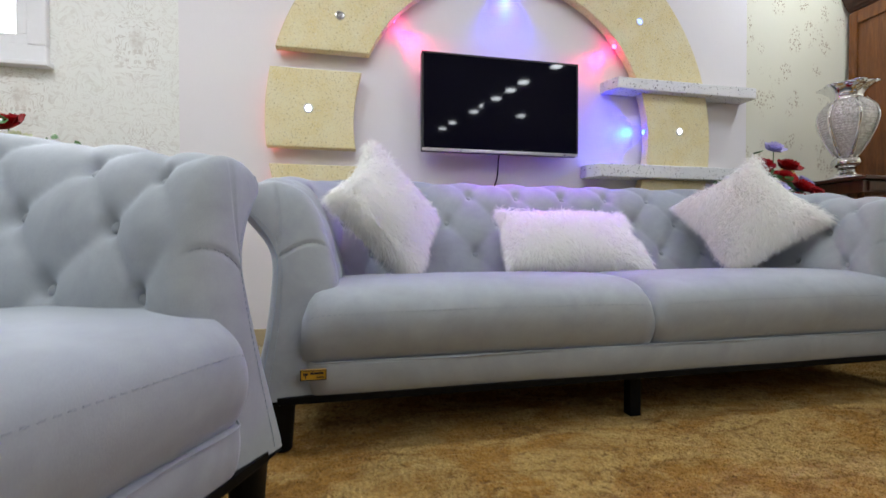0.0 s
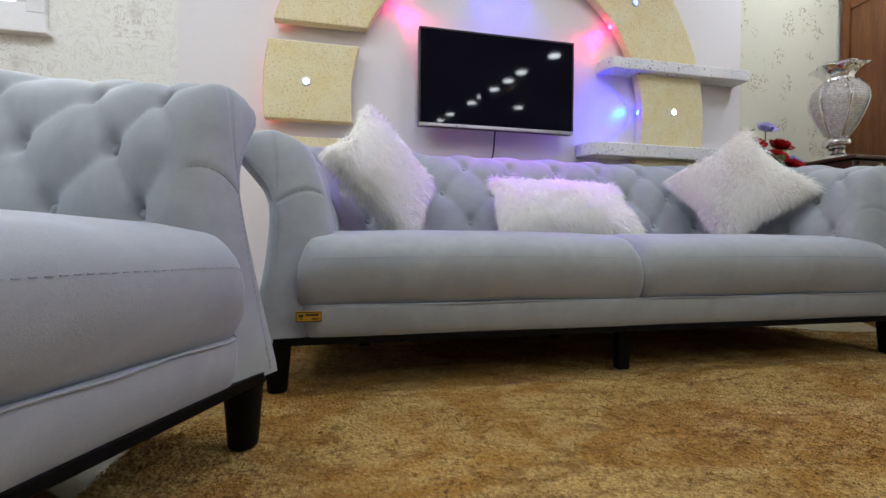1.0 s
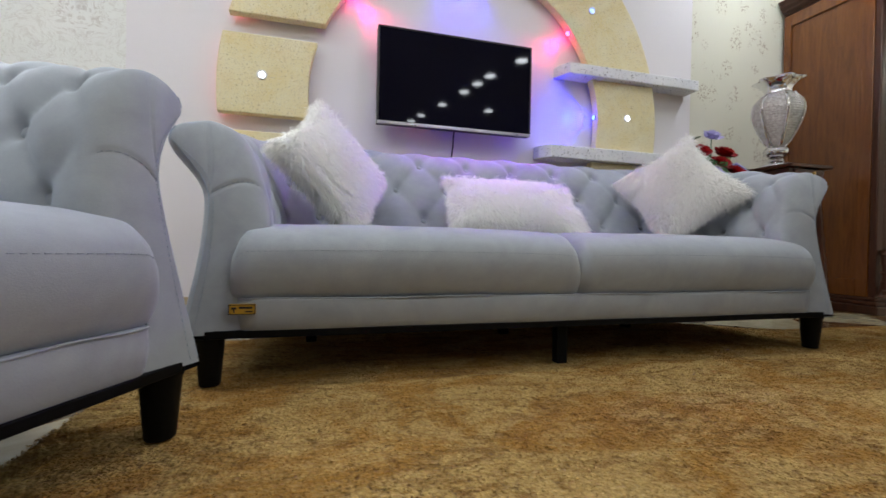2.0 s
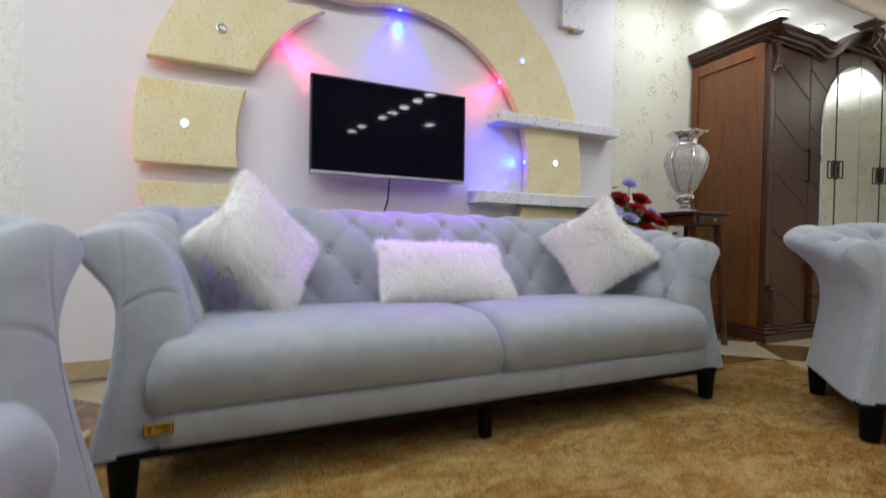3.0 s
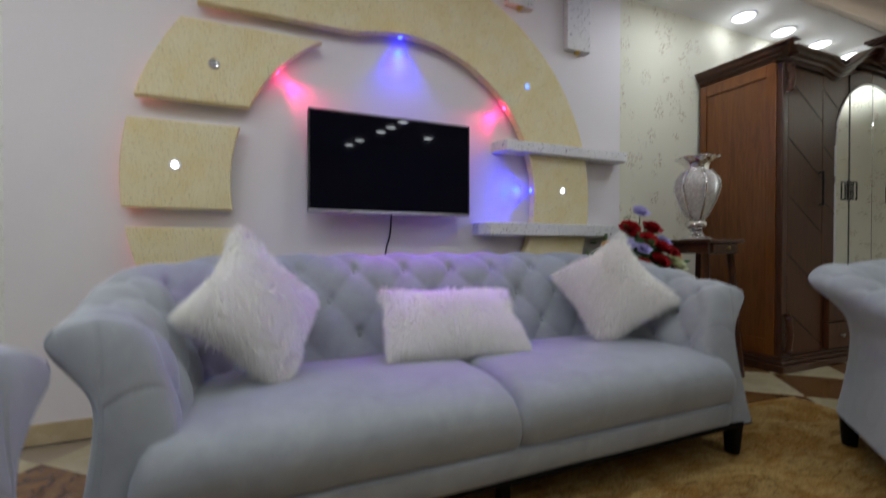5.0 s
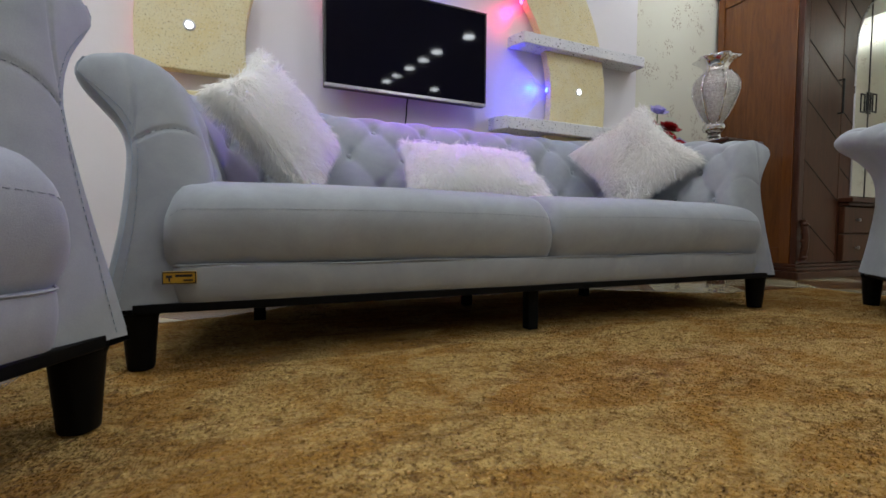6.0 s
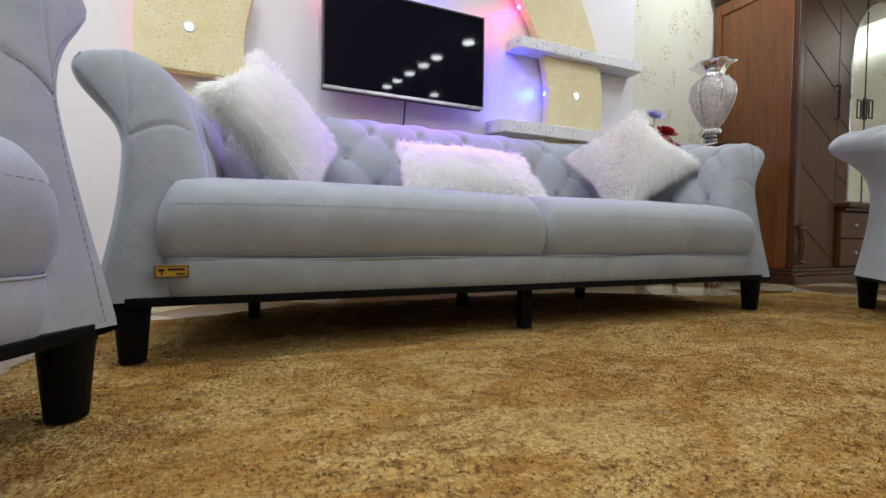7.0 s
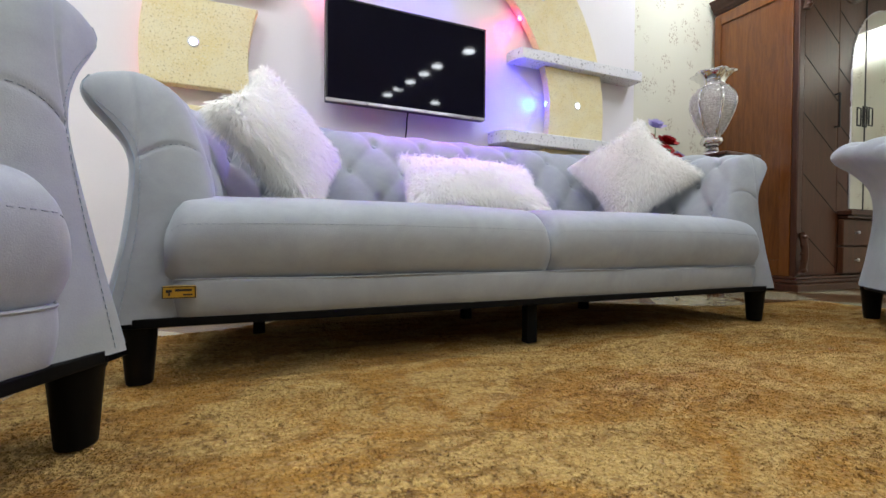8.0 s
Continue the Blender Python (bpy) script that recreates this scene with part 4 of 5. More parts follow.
# ---------------------------------------------------------------- fur pillows
def pillow(center, e1, e2, w, h, thick, label, strands, length, seed):
    rng = np.random.default_rng(seed)
    c, e1, e2 = Vector(center), Vector(e1).normalized(), Vector(e2)
    e2 = (e2 - e2.dot(e1) * e1).normalized()
    e3 = e1.cross(e2)
    m = Matrix((e1, e2, e3)).transposed().to_4x4()
    m.translation = c
    root = thing("fur_pillow", m, label, "pillow", "fur pillows")
    n = 40
    g = np.linspace(-1, 1, n)
    U, Vv = np.meshgrid(g, g, indexing="ij")
    pinch = 1 - 0.075 * (1 - Vv ** 2) * np.abs(U) ** 3
    pinch2 = 1 - 0.075 * (1 - U ** 2) * np.abs(Vv) ** 3
    X, Y = U * w / 2 * pinch, Vv * h / 2 * pinch2
    Z = thick / 2 * np.clip((1 - U ** 2) * (1 - Vv ** 2), 0, 1) ** 0.42
    top = np.stack([X, Y, Z], 2)
    bot = np.stack([X, Y, -Z], 2)
    V = np.concatenate([top.reshape(-1, 3), bot.reshape(-1, 3)])
    k = n * n
    F = grid_faces(n, n) + [tuple(k + q for q in f) for f in grid_faces(n, n, True)]
    make("body", V, F, M_FUR, root)
    # strands
    ui, vi, sd = rng.uniform(0, n - 1.001, strands), rng.uniform(0, n - 1.001, strands), rng.random(strands) < 0.62
    edge = rng.random(strands) < 0.18
    ui = np.where(edge & (rng.random(strands) < 0.5), np.where(rng.random(strands) < 0.5, 0.02, n - 1.02), ui)
    edge2 = rng.random(strands) < 0.10
    vi = np.where(edge2, np.where(rng.random(strands) < 0.5, 0.02, n - 1.02), vi)
    a, b = ui.astype(int), vi.astype(int)
    fa, fb = (ui - a)[:, None], (vi - b)[:, None]
    def samp(G):
        return (G[a, b] * (1 - fa) * (1 - fb) + G[a + 1, b] * fa * (1 - fb) + G[a, b + 1] * (1 - fa) * fb + G[a + 1, b + 1] * fa * fb)
    base = np.where(sd[:, None], samp(top), samp(bot))
    out = base * np.array([2.2 / w, 2.2 / h, 0]) ** 1
    out = np.sign(out) * np.abs(out) ** 3
    nrm = out * 0.9 + np.array([0, 0, 1.0]) * np.where(sd, 1, -1)[:, None]
    nrm /= np.linalg.norm(nrm, axis=1)[:, None]
    down = np.array(m.to_3x3().inverted() @ Vector((0, 0, -1)))
    lay = np.stack([np.sin(base[:, 0] * 23 + base[:, 1] * 9), np.cos(base[:, 1] * 19 - base[:, 0] * 13), 0 * ui], 1)
    fringe = (np.abs(base[:, :1]) > 0.43 * w) | (np.abs(base[:, 1:2]) > 0.43 * h)
    d = nrm * np.where(fringe, 0.65, 0.40) + down * 0.60 + lay * 0.40 + rng.normal(0, 0.22, (strands, 3))
    d /= np.linalg.norm(d, axis=1)[:, None]
    ln = length * rng.uniform(0.55, 1.2, strands)[:, None] * np.where(fringe, 1.1, 0.75)
    side = np.cross(d, rng.normal(0, 1, (strands, 3)))
    side /= np.linalg.norm(side, axis=1)[:, None] + 1e-9
    wd = rng.uniform(0.0011, 0.0024, strands)[:, None]
    midp = base + d * ln * 0.55
    tip = base + d * ln + down * ln * 0.25
    verts = np.stack([base - side * wd, base + side * wd, midp + side * wd * 0.8, midp - side * wd * 0.8, tip], 1).reshape(-1, 3)
    o = np.arange(strands) * 5
    faces = [(int(q), int(q) + 1, int(q) + 2, int(q) + 3) for q in o] + [(int(q) + 3, int(q) + 2, int(q) + 4) for q in o]
    fur = make("fur", verts, faces, M_FUR, root, False)
    fur["kind"] = "stuff"
    return root


def from_corners(t, l, b, r, thick, label, strands, seed, grow=0.97):
    t, l, b, r = map(Vector, (t, l, b, r))
    c = (t + l + b + r) / 4
    e1, e2 = (r - b + t - l) / 2, (l - b + t - r) / 2
    if e1.cross(e2).y > 0:
        e1, e2 = e2, e1
    return pillow(c, e1, e2, e1.length * grow, e2.length * grow, thick, label, strands, 0.046, seed)


from_corners((0.167, 1.864, 0.990), (0.040, 1.563, 0.690), (0.318, 1.650, 0.478), (0.460, 2.030, 0.675), 0.15, "white long-haired fur pillow leaning on a sofa arm", 34000, 11)
from_corners((1.998, 1.830, 0.982), (1.766, 2.052, 0.732), (1.797, 1.711, 0.478), (2.082, 1.535, 0.662), 0.15, "white long-haired fur pillow in the corner of the sofa", 34000, 12)
from_corners((0.757, 1.95, 0.693), (0.715, 1.715, 0.484), (1.351, 1.717, 0.475), (1.36, 1.94, 0.705), 0.13, "oblong white fur pillow lying against the sofa back", 34000, 13)
cm = pose(2.594, 0.44, 0, 0, 0, -48.6)
from_corners(*[cm @ Vector(q) for q in ((-0.01, 0.60, 0.84), (-0.275, 0.47, 0.66), (-0.02, 0.38, 0.46), (0.24, 0.50, 0.64))], 0.14, "white fur pillow propped in the armchair", 9000, 14)


# ---------------------------------------------------------------- rug
def rug():
    root = thing("rug", pose(0, 0, 0), "golden brown mottled shaggy rug under the sofa and armchairs", "rug")
    def back_edge(x):
        return 2.15 - 0.02 * (x + 0.335) - 0.20 * (1 - float(smoothstep(-0.1, 0.4, x))) - 0.40 * float(smoothstep(1.75, 2.6, x)) + 0.012 * math.sin(x * 5)
    nx, ny = 240, 190
    X = np.linspace(-0.335, 3.25, nx)
    V = np.zeros((nx, ny, 3))
    for i, x in enumerate(X):
        yb = back_edge(x)
        for j in range(ny):
            y = -2.2 + (yb + 2.2) * j / (ny - 1)
            e = min(x + 0.335, 3.25 - x, yb - y, y + 2.2)
            z = -0.010 + 0.006 * min(1, e / 0.012)
            if e > 0.004:
                z += 0.0035 * noise.noise((x * 9, y * 12, 0.3)) + 0.002 * noise.noise((x * 38, y * 41, 1.7))
            V[i, j] = (x + 0.004 * noise.noise((y * 14, x, 5)), y, z)
    make("rug_base", V.reshape(-1, 3), grid_faces(nx, ny), M_RUG, root)
    rng = np.random.default_rng(5)
    n = 300000
    # more tufts towards the middle of the room's front
    x = rng.uniform(-0.335, 3.2, n)
    y = 0.15 + (1.95 - 0.15) * rng.random(n) ** 1.25
    keep = y < 2.13 - 0.02 * (x + 0.335) - 0.20 * (1 - smoothstep(-0.1, 0.4, x)) - 0.40 * smoothstep(1.75, 2.6, x)
    x, y = x[keep], y[keep]
    n = len(x)
    ang = np.sin(x * 5.1 + np.sin(y * 4.3) * 1.7) * 2.2 + np.cos(y * 6.7 + x * 2.9) * 1.6
    h = rng.uniform(0.0022, 0.0050, n)
    ang = ang + rng.normal(0, 0.8, n)
    lean = rng.uniform(0.2, 1.0, n) * h
    jx, jy = rng.normal(0, 0.0012, n), rng.normal(0, 0.0012, n)
    th = rng.uniform(0, 2 * math.pi, n)
    w = rng.uniform(0.0012, 0.0030, n)
    z0 = np.array([-0.0052 + 0.0035 * noise.noise((a * 9, b * 12, 0.3)) + 0.002 * noise.noise((a * 38, b * 41, 1.7)) for a, b in zip(x, y)])
    base = np.stack([x, y, z0], 1)
    sd = np.stack([np.cos(th) * w, np.sin(th) * w, 0 * w], 1)
    tip = np.stack([x + np.cos(ang) * lean + jx, y + np.sin(ang) * lean + jy, z0 + h], 1)
    verts = np.stack([base - sd, base + sd, tip], 1).reshape(-1, 3)
    me = bpy.data.meshes.new("rug_nap")
    me.vertices.add(3 * n), me.loops.add(3 * n), me.polygons.add(n)
    me.vertices.foreach_set("co", verts.ravel())
    me.loops.foreach_set("vertex_index", np.arange(3 * n, dtype=np.int32))
    me.polygons.foreach_set("loop_start", np.arange(0, 3 * n, 3, dtype=np.int32))
    me.update(calc_edges=True)
    me.materials.append(M_RUG)
    ob = new("rug_nap", me)
    ob.parent = root
    ob["kind"] = "stuff"


rug()

# ---------------------------------------------------------------- wardrobe
WX0, WX1, WY, WC = 3.755, 6.225, 2.005, 4.99      # body from left to right, front face, middle
wr = thing("wardrobe", pose(0, 0, 0), "large carved dark walnut wardrobe with an arched mirror", "wardrobe")
part("side_panel", box((WX0, WY + 0.03, 0.10), (WX0 + 0.025, 2.63, 2.28)), M_SIDEWOOD, wr, "reddish brown wooden side")
part("side_frame", boxes([((WX0 - .014, 2.575, .10), (WX0 - .001, 2.63, 2.27)), ((WX0 - .014, WY + .031, .10), (WX0 - .001, WY + .10, 2.27)),
                          ((WX0 - .014, WY + .1005, 2.18), (WX0 - .001, 2.5745, 2.27)), ((WX0 - .014, WY + .1005, .10), (WX0 - .001, 2.5745, .22))], .004), M_SIDEWOOD, wr)
part("carcass", boxes([((WX0 + .026, WY + .03, .10), (WX1 - .026, 2.63, 2.27))]), M_DOORWOOD, wr)
part("side_panel", box((WX1 - 0.025, WY + 0.03, 0.10), (WX1, 2.63, 2.28)), M_SIDEWOOD, wr)
part("plinth", boxes([((WX0 - .045, WY - .045, -.012), (WX1 + .045, 2.635, .045)), ((WX0 - .03, WY - .03, .0455), (WX1 + .03, 2.635, .075)), ((WX0 - .018, WY - .018, .0755), (WX1 + .018, 2.635, .10))], .008), M_CARVED, wr)
for sx, e in ((WX0, 1), (WX1, -1)):
    # corner pilaster with a carved bracket at the top and a turned drop below
    part("pilaster", boxes([((min(sx - .012 * e, sx + .055 * e), WY - .012, .10), (max(sx - .012 * e, sx + .055 * e), WY + .029, 2.26))], .008), M_CARVED, wr)
    for z0, z1, k in ((2.03, 2.24, 1), (0.12, 0.42, 1)):
        cord = [Vector((sx + .022 * e, WY - .030 - .022 * math.sin(q * math.pi / 14), z0 + (z1 - z0) * q / 14)) for q in range(15)]
        v, f = tube(cord, 0.022, 10)
        make("carved_bracket", v, f, M_CARVED, wr)
        for q in range(5):
            zq = z0 + (z1 - z0) * (q + 0.5) / 5
            v, f = lathe([(0.003, zq - .02), (0.022, zq - .01), (0.026, zq), (0.018, zq + .012), (0.004, zq + .02)], 12, sx + .022 * e, WY - .045)
            make("carved_leaf", v, f, M_CARVED, wr)


def cornice_z(x):
    d = abs(x - WC)
    return 2.270 - 0.045 * smoothstep(0.80, 0.55, d) + 0.235 * smoothstep(0.62, 0.05, d)


# moulded front cornice that rises to a crest in the middle
prof = spline([(0.03, -0.012), (-0.012, -0.012), (-0.016, 0.0), (-0.038, 0.010), (-0.040, 0.026), (-0.060, 0.038), (-0.070, 0.064), (-0.080, 0.070), (-0.080, 0.090), (0.03, 0.090)], 40)
nx = 120
V = np.zeros((nx, 40, 3))
for i in range(nx):
    x = WX0 - 0.09 + (WX1 - WX0 + 0.18) * i / (nx - 1)
    zc = float(cornice_z(x))
    for j, (y, z) in enumerate(prof):
        V[i, j] = (x, WY + y, zc + z)
make("cornice", V.reshape(-1, 3), grid_faces(nx, 40), M_CARVED, wr, label="curved moulded cornice")
for sx, e in ((WX0, -1), (WX1, 1)):
    V = np.zeros((12, 40, 3))
    for i in range(12):
        y = WY - 0.10 + (2.64 - WY + 0.10) * i / 11
        for j, (n_, z) in enumerate(prof):
            V[i, j] = (sx - e * (n_ + 0.012) * 0.95, y, 2.300 + z)
    make("side_cornice", V.reshape(-1, 3), grid_faces(12, 40, e > 0), M_CARVED, wr)
part("top_board", boxes([((WX0 - .05, WY - .04, 2.375), (WX1 + .05, 2.64, 2.392)), ((3.80, WY - .075, 2.364), (4.36, WY + .12, 2.3745)), ((5.62, WY - .075, 2.364), (6.18, WY + .12, 2.3745))], .004), M_CARVED, wr)
# filler board under the rising cornice
pts = [(4.30, 2.20)] + [(x, float(cornice_z(x)) + 0.02) for x in np.linspace(4.30, 5.68, 40)] + [(5.68, 2.20)]
part("fascia", prism(pts, WY + .012, WY + .03, 0), M_DOORWOOD, wr)
# crest
cord = [Vector((WC, WY - .055 - .040 * math.sin(q / 12 * math.pi), 2.44 + .165 * q / 12)) for q in range(13)]
v, f = tube(cord, 0.040, 12)
make("crest", v, f, M_CARVED, wr, label="carved scroll crest")
part("crest_cap", boxes([((WC - .085, WY - .125, 2.605), (WC + .085, WY + .02, 2.628)), ((WC - .065, WY - .105, 2.585), (WC + .065, WY, 2.6045))], .006), M_CARVED, wr)
for e in (-1, 1):
    cord = [Vector((WC + e * (.045 + .03 * math.cos(q * .55) * (1 - q / 16)), WY - .12, 2.52 + .05 * math.sin(q * .55) * (1 - q / 16))) for q in range(16)]
    v, f = tube(cord, 0.012, 8)
    make("scroll", v, f, M_CARVED, wr)


def front_door(x0, x1, zt0, zt1, side):
    """A door with slanting grooves; its top follows the cornice."""
    ob = part("door", prism([(x0 + .002, .105), (x1 - .002, .105), (x1 - .002, zt1), (x0 + .002, zt0)], WY - .006, WY + .011, .003), M_DOORWOOD, wr, "dark walnut door with slanting grooves")
    slope = -0.62 * side
    for zc in (0.30, 0.72, 1.16, 1.58, 2.02, 2.36):
        za, zb = zc - slope * (x1 - x0) / 2 * -1 * -1, zc + slope * (x1 - x0) / 2
        n = 12
        pts = [Vector((x0 + .006 + (x1 - x0 - .012) * q / n, WY - .0055, za + (zb - za) * q / n)) for q in range(n + 1)]
        pts = [q for q in pts if .12 < q.z < min(zt0, zt1) - .02]
        if len(pts) > 1:
            v, f = tube(pts, 0.0042, 5)
            make("groove", v, f, M_GROOVE, ob)
    return ob


def pull(x, z, h=.15):
    ob = part("handle", boxes([((x - .007, WY - .045, z - h / 2), (x + .007, WY - .033, z + h / 2)), ((x - .006, WY - .0335, z - h / 2), (x + .006, WY - .007, z - h / 2 + .012)), ((x - .006, WY - .0335, z + h / 2 - .012), (x + .006, WY - .007, z + h / 2))], .002), M_BLACKMETAL, wr, "black metal pull handle")
    return ob


MX0, MX1, MZ0, MZ1 = 4.435, 5.545, 0.60, 2.265     # mirror
for a, b, s in ((3.815, 4.265, 1), (4.265, 4.635, 1), (5.345, 5.715, -1), (5.715, 6.165, -1)):
    front_door(a, b, float(cornice_z(a)) - .025, float(cornice_z(b)) - .025, s)
for a, b in ((4.635, 4.99), (4.99, 5.345)):
    part("door", prism([(a + .002, .605), (b - .002, .605), (b - .002, float(cornice_z(b)) - .03), (a + .002, float(cornice_z(a)) - .03)], WY - .006, WY + .011, .003), M_DOORWOOD, wr, "dark walnut mirror door")
RM = (MX1 - MX0) / 2
spring = MZ1 - RM * 0.95


def mirror_top(x):
    return spring + 0.95 * math.sqrt(max(RM * RM - (x - WC) ** 2, 0.0))


for a, b in ((MX0, 4.63), (4.64, 4.985), (4.995, 5.34), (5.35, MX1)):
    xs = np.linspace(a, b, 26)
    pts = [(a, MZ0 + .02), (b, MZ0 + .02)] + [(float(x), mirror_top(float(x))) for x in xs[::-1]]
    part("mirror_pane", prism(pts, WY - .0105, WY - .0062, .0015), M_MIRROR, wr, "bevelled mirror glass")
cord = [Vector((x, WY - .010, mirror_top(x) + .004)) for x in np.linspace(MX0, MX1, 60)]
cord = [Vector((MX0 - .004, WY - .010, MZ0 + .02))] + cord + [Vector((MX1 + .004, WY - .010, MZ0 + .02))]
v, f = tube(cord, 0.006, 6)
make("mirror_rim", v, f, M_SILVER, wr, label="thin silver mirror rim")
for x in (4.635, 5.345):
    part("door_edge", box((x - .006, WY - .014, .60), (x + .006, WY - .0065, float(cornice_z(x)) - .03), .002), M_GROOVE, wr)
pull(4.215, 1.36, .26), pull(5.765, 1.36, .26)
for x in (4.595, 4.68, 5.30, 5.385):
    ob = part("handle", boxes([((x - .030, WY - .034, 1.43), (x + .030, WY - .024, 1.44)), ((x - .030, WY - .034, 1.29), (x + .030, WY - .024, 1.30)), ((x - .030, WY - .034, 1.3005), (x - .025, WY - .024, 1.4295)), ((x + .025, WY - .034, 1.3005), (x + .030, WY - .024, 1.4295)), ((x - .004, WY - .0245, 1.36), (x + .004, WY - .011, 1.37))], .002), M_BLACKMETAL, wr, "square black metal handle")
# ledge and drawers below the mirror
part("ledge", boxes([((4.27, WY - .10, .565), (5.71, WY - .007, .600)), ((4.29, WY - .07, .54), (5.69, WY - .007, .5645))], .006), M_CARVED, wr)
for z0, z1 in ((.115, .32), (.33, .535)):
    for x0, x1 in ((4.29, 4.985), (4.995, 5.69)):
        d = part("drawer", box((x0, WY - .045, z0), (x1, WY - .007, z1), .006), M_DOORWOOD, wr, "dark wooden drawer")
        for kx in (x0 + .17, x1 - .17):
            v, f = lathe([(0.006, 0), (0.006, .012), (0.014, .018), (0.013, .026), (0.003, .03)], 14)
            make("knob", [(kx + p_[0], WY - .045 - p_[2], (z0 + z1) / 2 + p_[1]) for p_ in v], f, M_SILVER, d)


# ---------------------------------------------------------------- flowers
def petal_head(rng, center, radius, petals, mat_name, parent, up=(0, 0, 1)):
    verts, faces = [], []
    rot = Vector(up).normalized().to_track_quat("Z", "Y").to_matrix()
    for layer in range(3):
        n = petals - layer * 2
        for k in range(n):
            a = 2 * math.pi * k / n + layer * 0.6 + rng.normal(0, 0.12)
            L, wd, tilt = radius * (1 - 0.22 * layer), radius * 0.52, 0.25 + 0.42 * layer + rng.normal(0, 0.08)
            o = len(verts)
            for i in range(5):
                u = i / 4
                r = L * u
                hgt = r * math.sin(tilt) + 0.25 * radius * u * u * (0.5 - 0.2 * layer)
                for s in (-1, 0, 1):
                    ww = wd * math.sin(math.pi * min(u * 0.82 + 0.1, 1)) * s
                    q = Vector((r * math.cos(tilt) * math.cos(a) - ww * math.sin(a), r * math.cos(tilt) * math.sin(a) + ww * math.cos(a), hgt + abs(s) * 0.1 * radius))
                    verts.append(Vector(center) + rot @ q)
            for i in range(4):
                for j in range(2):
                    faces.append((o + i * 3 + j, o + i * 3 + j + 1, o + i * 3 + 4 + j, o + i * 3 + 3 + j))
    return make("bloom", verts, faces, mat_name, parent)


def leaves(rng, parent, base, spread, n, size):
    verts, faces = [], []
    for _ in range(n):
        p = Vector(base) + Vector([rng.normal(0, s) for s in spread])
        d = Vector((rng.normal(), rng.normal(), rng.normal(0.4, 0.6))).normalized()
        s = d.cross(Vector((rng.normal(), rng.normal(), rng.normal()))).normalized()
        L = size * rng.uniform(0.6, 1.3)
        o = len(verts)
        for u, w in ((0, 0.05), (0.3, 0.32), (0.65, 0.28), (1, 0.02)):
            c = p + d * L * u + Vector((0, 0, -0.25 * L * u * u))
            verts += [c - s * w * L, c + Vector((0, 0, 0.03 * L)), c + s * w * L]
        for i in range(3):
            for j in range(2):
                faces.append((o + i * 3 + j, o + i * 3 + j + 1, o + i * 3 + 4 + j, o + i * 3 + 3 + j))
    return make("leaves", verts, faces, M_LEAF, parent)


def bouquet(name, at, z_pot, heads, label, leaf_base, leaf_spread, n_leaf, seed, pot=True):
    rng = np.random.default_rng(seed)
    root = thing(name, pose(*at), label, "flowers")
    if pot:
        v, f = lathe([(0.09, 0.0), (0.10, 0.01), (0.075, 0.10), (0.12, z_pot * 0.6), (0.13, z_pot * 0.8), (0.08, z_pot * 0.93), (0.095, z_pot)], 28)
        make("floor_vase", v, f, M_POT, root, label="pale ceramic floor vase")
    for (x, y, z), r, mt in heads:
        v, f = tube([Vector((0, 0, z_pot * 0.9)).lerp(Vector((x, y, z)), q / 6) + Vector((0, 0, 0.03 * math.sin(q / 6 * math.pi))) for q in range(7)], 0.003, 5)
        make("stem", v, f, M_LEAF, root)
        petal_head(rng, (x, y, z), r * 1.25, 9, mt, root, (x * 1.5 - 0.15, y * 1.5 - 0.5, 0.7))
    leaves(rng, root, leaf_base, leaf_spread, n_leaf, 0.068)
    return root


R, Lc, Wt, Pk, Yl = M_RED, M_LILAC, M_WHITEPETAL, M_PINK, M_YELLOWPETAL
bouquet("flower_arrangement", (2.68, 2.30, -0.012), 0.62, [
    ((0.00, 0.0, 1.150), .055, Lc), ((-0.13, -.03, 1.030), .060, R), ((0.07, -.03, 1.035), .062, R), ((-0.02, -.08, 0.96), .055, R), ((0.10, -.09, 0.90), .060, R), ((0.05, -.12, 0.82), .055, R),
    ((-0.16, -.05, 0.930), .052, Lc), ((0.20, -.02, 0.95), .050, Lc), ((-0.08, -.10, 0.90), .045, Lc), ((0.22, -.10, 0.79), .065, Wt), ((0.24, -.08, 0.67), .050, Wt), ((-0.30, -.06, 0.85), .050, Pk),
    ((0.28, -.05, 0.86), .040, Yl), ((-0.25, 0.05, 0.93), .028, Yl), ((0.16, 0.05, 1.02), .040, Yl), ((0.17, -.10, 0.88), .055, R), ((-0.10, -.11, 0.78), .055, R)],
    "artificial red, lilac and cream roses behind the sofa", (0.0, 0.03, 0.84), (0.14, 0.05, 0.095), 420, 3)
bouquet("flower_arrangement", (-1.33, 2.25, -0.012), 0.72, [
    ((0.02, -.02, 1.06), .065, R), ((-0.10, -.04, 1.08), .060, R), ((0.07, -.06, 0.985), .055, Wt), ((-0.06, -.08, 0.97), .055, Wt), ((-0.18, 0, 1.0), .06, Lc), ((-0.02, -.1, 0.90), .055, R)],
    "artificial red and white roses behind the armchair", (-0.03, -0.02, 0.93), (0.10, 0.06, 0.06), 70, 4)
top = bouquet("flower_arrangement", (5.84, 2.16, 2.393), 0.02, [
    ((-0.06, -.02, 0.15), .06, R), ((0.05, -.05, 0.12), .055, Wt), ((0.12, 0, 0.14), .06, R), ((-0.02, -.07, 0.07), .05, Wt), ((0.2, -.03, .08), .05, R)],
    "red and white artificial flowers lying on the wardrobe", (0.05, 0, 0.07), (0.12, 0.05, 0.03), 60, 6, pot=False)

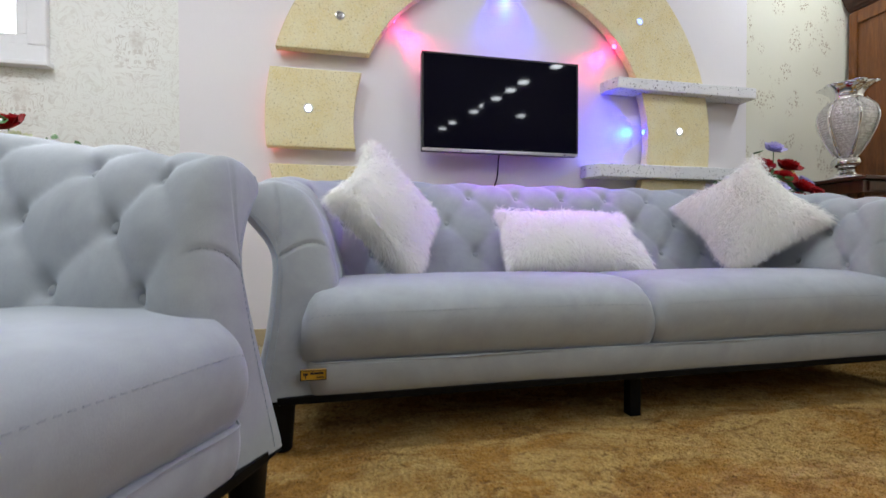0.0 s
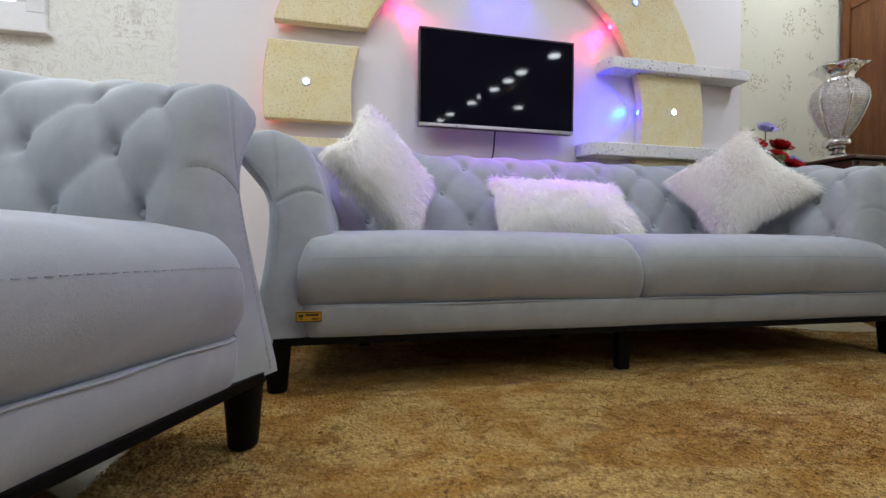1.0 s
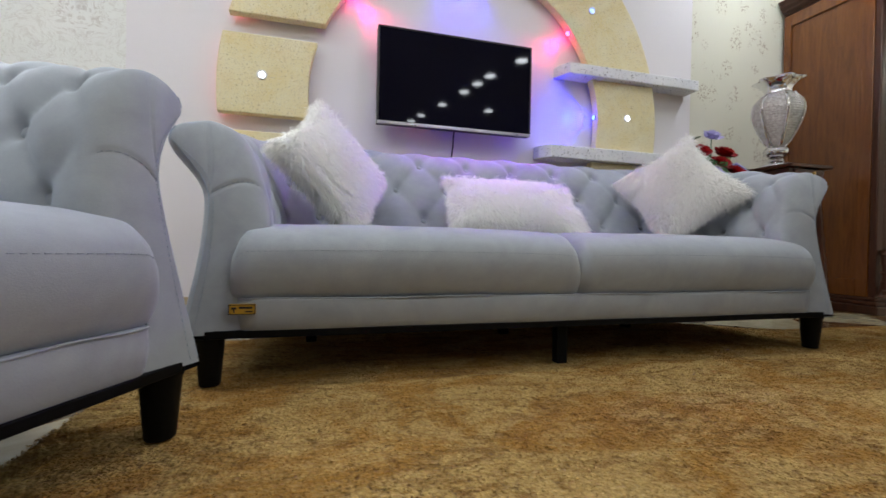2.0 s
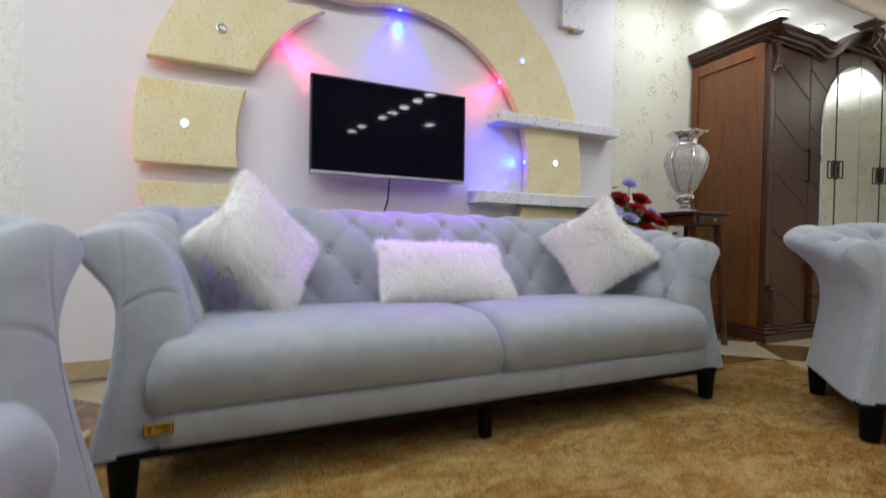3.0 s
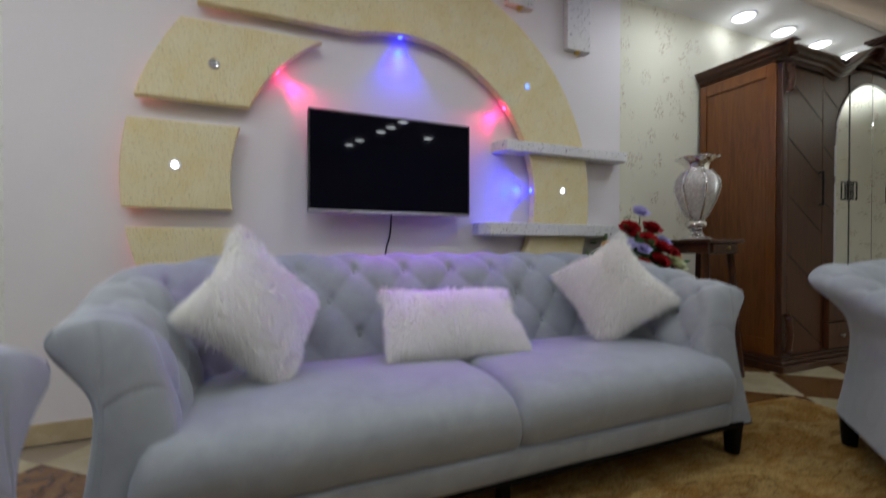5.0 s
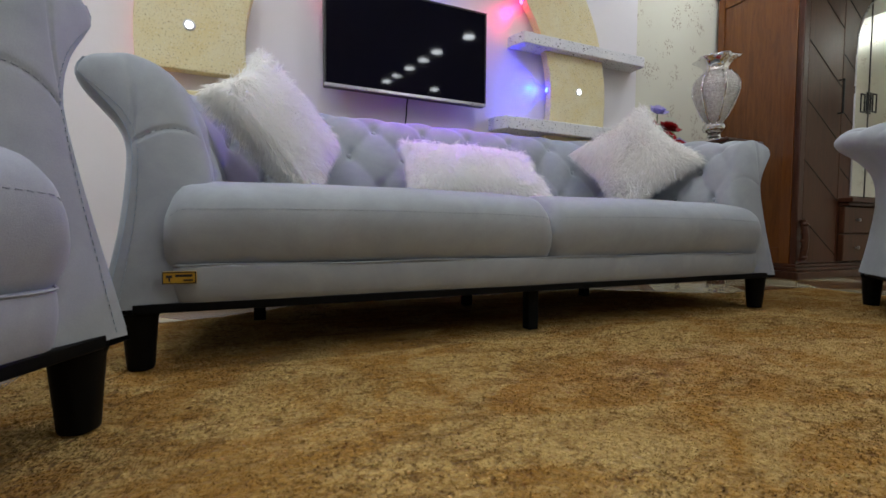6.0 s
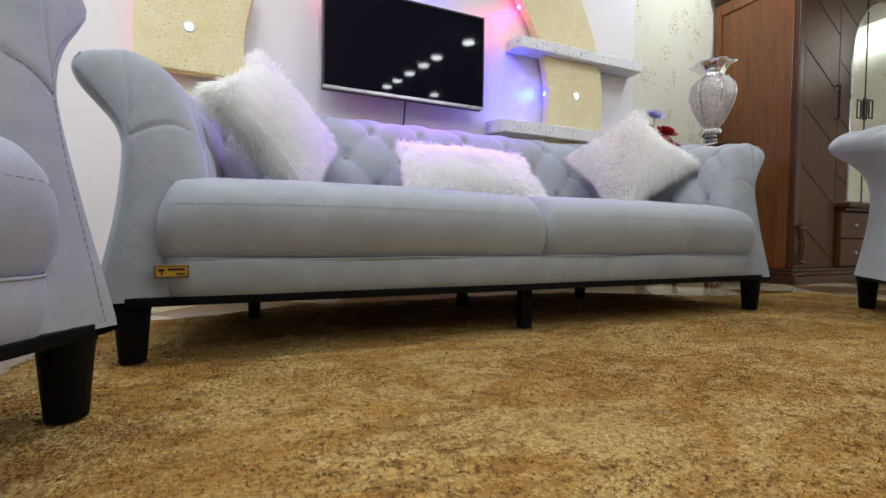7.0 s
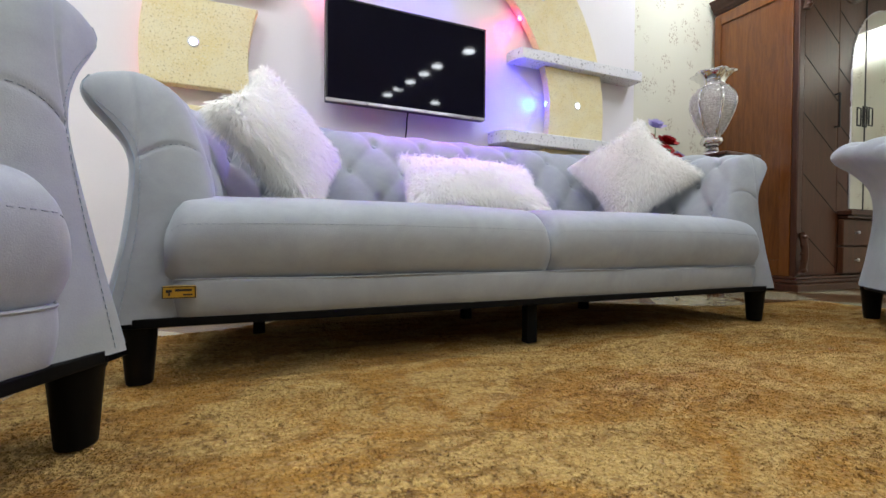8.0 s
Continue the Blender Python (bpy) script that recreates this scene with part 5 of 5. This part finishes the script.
# ---------------------------------------------------------------- side table with vase
tb = thing("side_table", pose(3.205, 2.215, -0.012), "small dark wooden pedestal table with a drawer and splayed legs", "side table")
part("tabletop", box((-.185, -.185, .950), (.185, .185, .972), .006), M_CARVED, tb)
part("apron", box((-.155, -.15, .875), (.155, .15, .9495), .004), M_CARVED, tb)
dr_ = part("drawer", box((-.12, -.163, .885), (.12, -.1505, .942), .003), M_DOORWOOD, tb)
v, f = lathe([(0.005, 0), (0.005, .010), (0.012, .014), (0.012, .022), (0.003, .026)], 14)
make("knob", [(p_[0] + .02, -.163 - p_[2], .914 + p_[1]) for p_ in v], f, M_BRASS, dr_, label="brass knob")
for ex in (-1, 1):
    for ey in (-1, 1):
        pts = [Vector((ex * (.125 + .055 * (1 - q / 8)), ey * (.12 + .05 * (1 - q / 8)), .875 * q / 8)) for q in range(9)]
        v, f = tube(pts, 0.022, 4)
        make("table_leg", v, f, M_CARVED, tb)
part("shelf", box((-.15, -.145, .30), (.15, .145, .318), .004), M_CARVED, tb)

vz = thing("crystal_vase", pose(3.155, 2.225, 0.960), "silver and crystal beaded urn vase with a ruffled rim", "vase")
v, f = lathe([(0.100, 0), (0.104, .008), (0.098, .018), (0.070, .034), (0.048, .052), (0.043, .075)], 40)
make("foot", v, f, M_CHROME, vz, label="chrome stepped foot")
v, f = lathe([(0.043, .076), (0.066, .088), (0.074, .110), (0.066, .134), (0.042, .146)], 24, wave=lambda a, i: 0.05 * math.cos(12 * a))
make("knop", v, f, M_CHROME, vz)
body_p = spline([(0.040, .147), (0.062, .175), (0.092, .235), (0.124, .320), (0.136, .385), (0.126, .440), (0.096, .478), (0.080, .500)], 26)
v, f = lathe([tuple(q) for q in body_p], 48, wave=lambda a, i: -0.035 * abs(math.cos(3 * a)) ** 8)
make("body", v, f, M_BEADS, vz, label="body of clear and white crystal beads")
bverts, bfaces = [], []
rng = np.random.default_rng(8)
for i in range(1, 25):
    r, z = body_p[i]
    n = max(18, int(2 * math.pi * r / 0.0150))
    for k in range(n):
        a = 2 * math.pi * (k + 0.5 * (i % 2)) / n
        if abs(math.cos(3 * a)) > 0.93:
            continue
        c = Vector((r * math.cos(a), r * math.sin(a), z))
        o = len(bverts)
        s = 0.0078 * rng.uniform(0.8, 1.1)
        out = Vector((math.cos(a), math.sin(a), 0))
        tg = Vector((-math.sin(a), math.cos(a), 0))
        bverts += [c + out * s, c + tg * s, c - tg * s, c + Vector((0, 0, s)), c - Vector((0, 0, s))]
        bfaces += [(o, o + 1, o + 3), (o, o + 3, o + 2), (o, o + 2, o + 4), (o, o + 4, o + 1)]
bd = make("beading", bverts, bfaces, M_BEADS, vz, False, "faceted crystal beads")
bd["kind"] = "stuff"
for k in range(6):
    a = math.pi * k / 3
    v, f = tube([Vector(((r + .004) * math.cos(a), (r + .004) * math.sin(a), z)) for r, z in body_p], 0.0115, 6)
    make("rib", v, f, M_CHROME, vz, label="mirrored silver rib")
v, f = lathe([(0.080, .500), (0.076, .520), (0.086, .545), (0.115, .575), (0.137, .590), (0.133, .594), (0.108, .580), (0.078, .550), (0.066, .52), (0.066, .49)], 72, wave=lambda a, i: 0.10 * math.cos(6 * a) * (1 if 3 <= i <= 6 else 0.2))
make("rim", v, f[:-2], M_CHROME, vz, label="ruffled silver rim")

# ---------------------------------------------------------------- pendant under the ceiling panel
pd = thing("pendant_lamp", pose(1.548, 0.456, CEIL_L), "dark navy glass pendant globe hanging from the ceiling", "pendant lamp")
v, f = tube([(0, 0, 0), (0, 0, -.40), (0, 0, -.80)], 0.003, 6)
make("cord", v, f, M_BLACKMETAL, pd)
v, f = lathe([(0.006, -.955), (0.035, -.947), (0.056, -.920), (0.060, -.895), (0.052, -.865), (0.028, -.842), (0.010, -.832), (0.009, -.80)], 28)
make("globe", v, f, M_NAVY, pd)

# ---------------------------------------------------------------- floor tiles
S = 0.5
me_a, me_b = None, None
ca, sa = math.cos(radians(49)), math.sin(radians(49))
for i in range(-22, 23):
    for j in range(-22, 23):
        x = 3.35 + S * ((i + .5) * ca - (j + .5) * sa)
        y = 1.64 + S * ((i + .5) * sa + (j + .5) * ca)
        if not (LEFT + .02 < x < RIGHT - .02 and BACK + .02 < y < WALL - .02):
            continue
        dark = (i + j) % 2 != 0
        shared = me_b if dark else me_a
        if shared is None:
            ob = part("tile", box((-S / 2 + .001, -S / 2 + .001, -.009), (S / 2 - .001, S / 2 - .001, 0), .0012, 1), M_BROWN if dark else M_CREAM, floor)
            if dark:
                me_b = ob.data
            else:
                me_a = ob.data
        else:
            ob = new("tile", shared)
            ob.parent = floor
        ob.matrix_basis = pose(x, y, -0.012, 0, 0, 49)
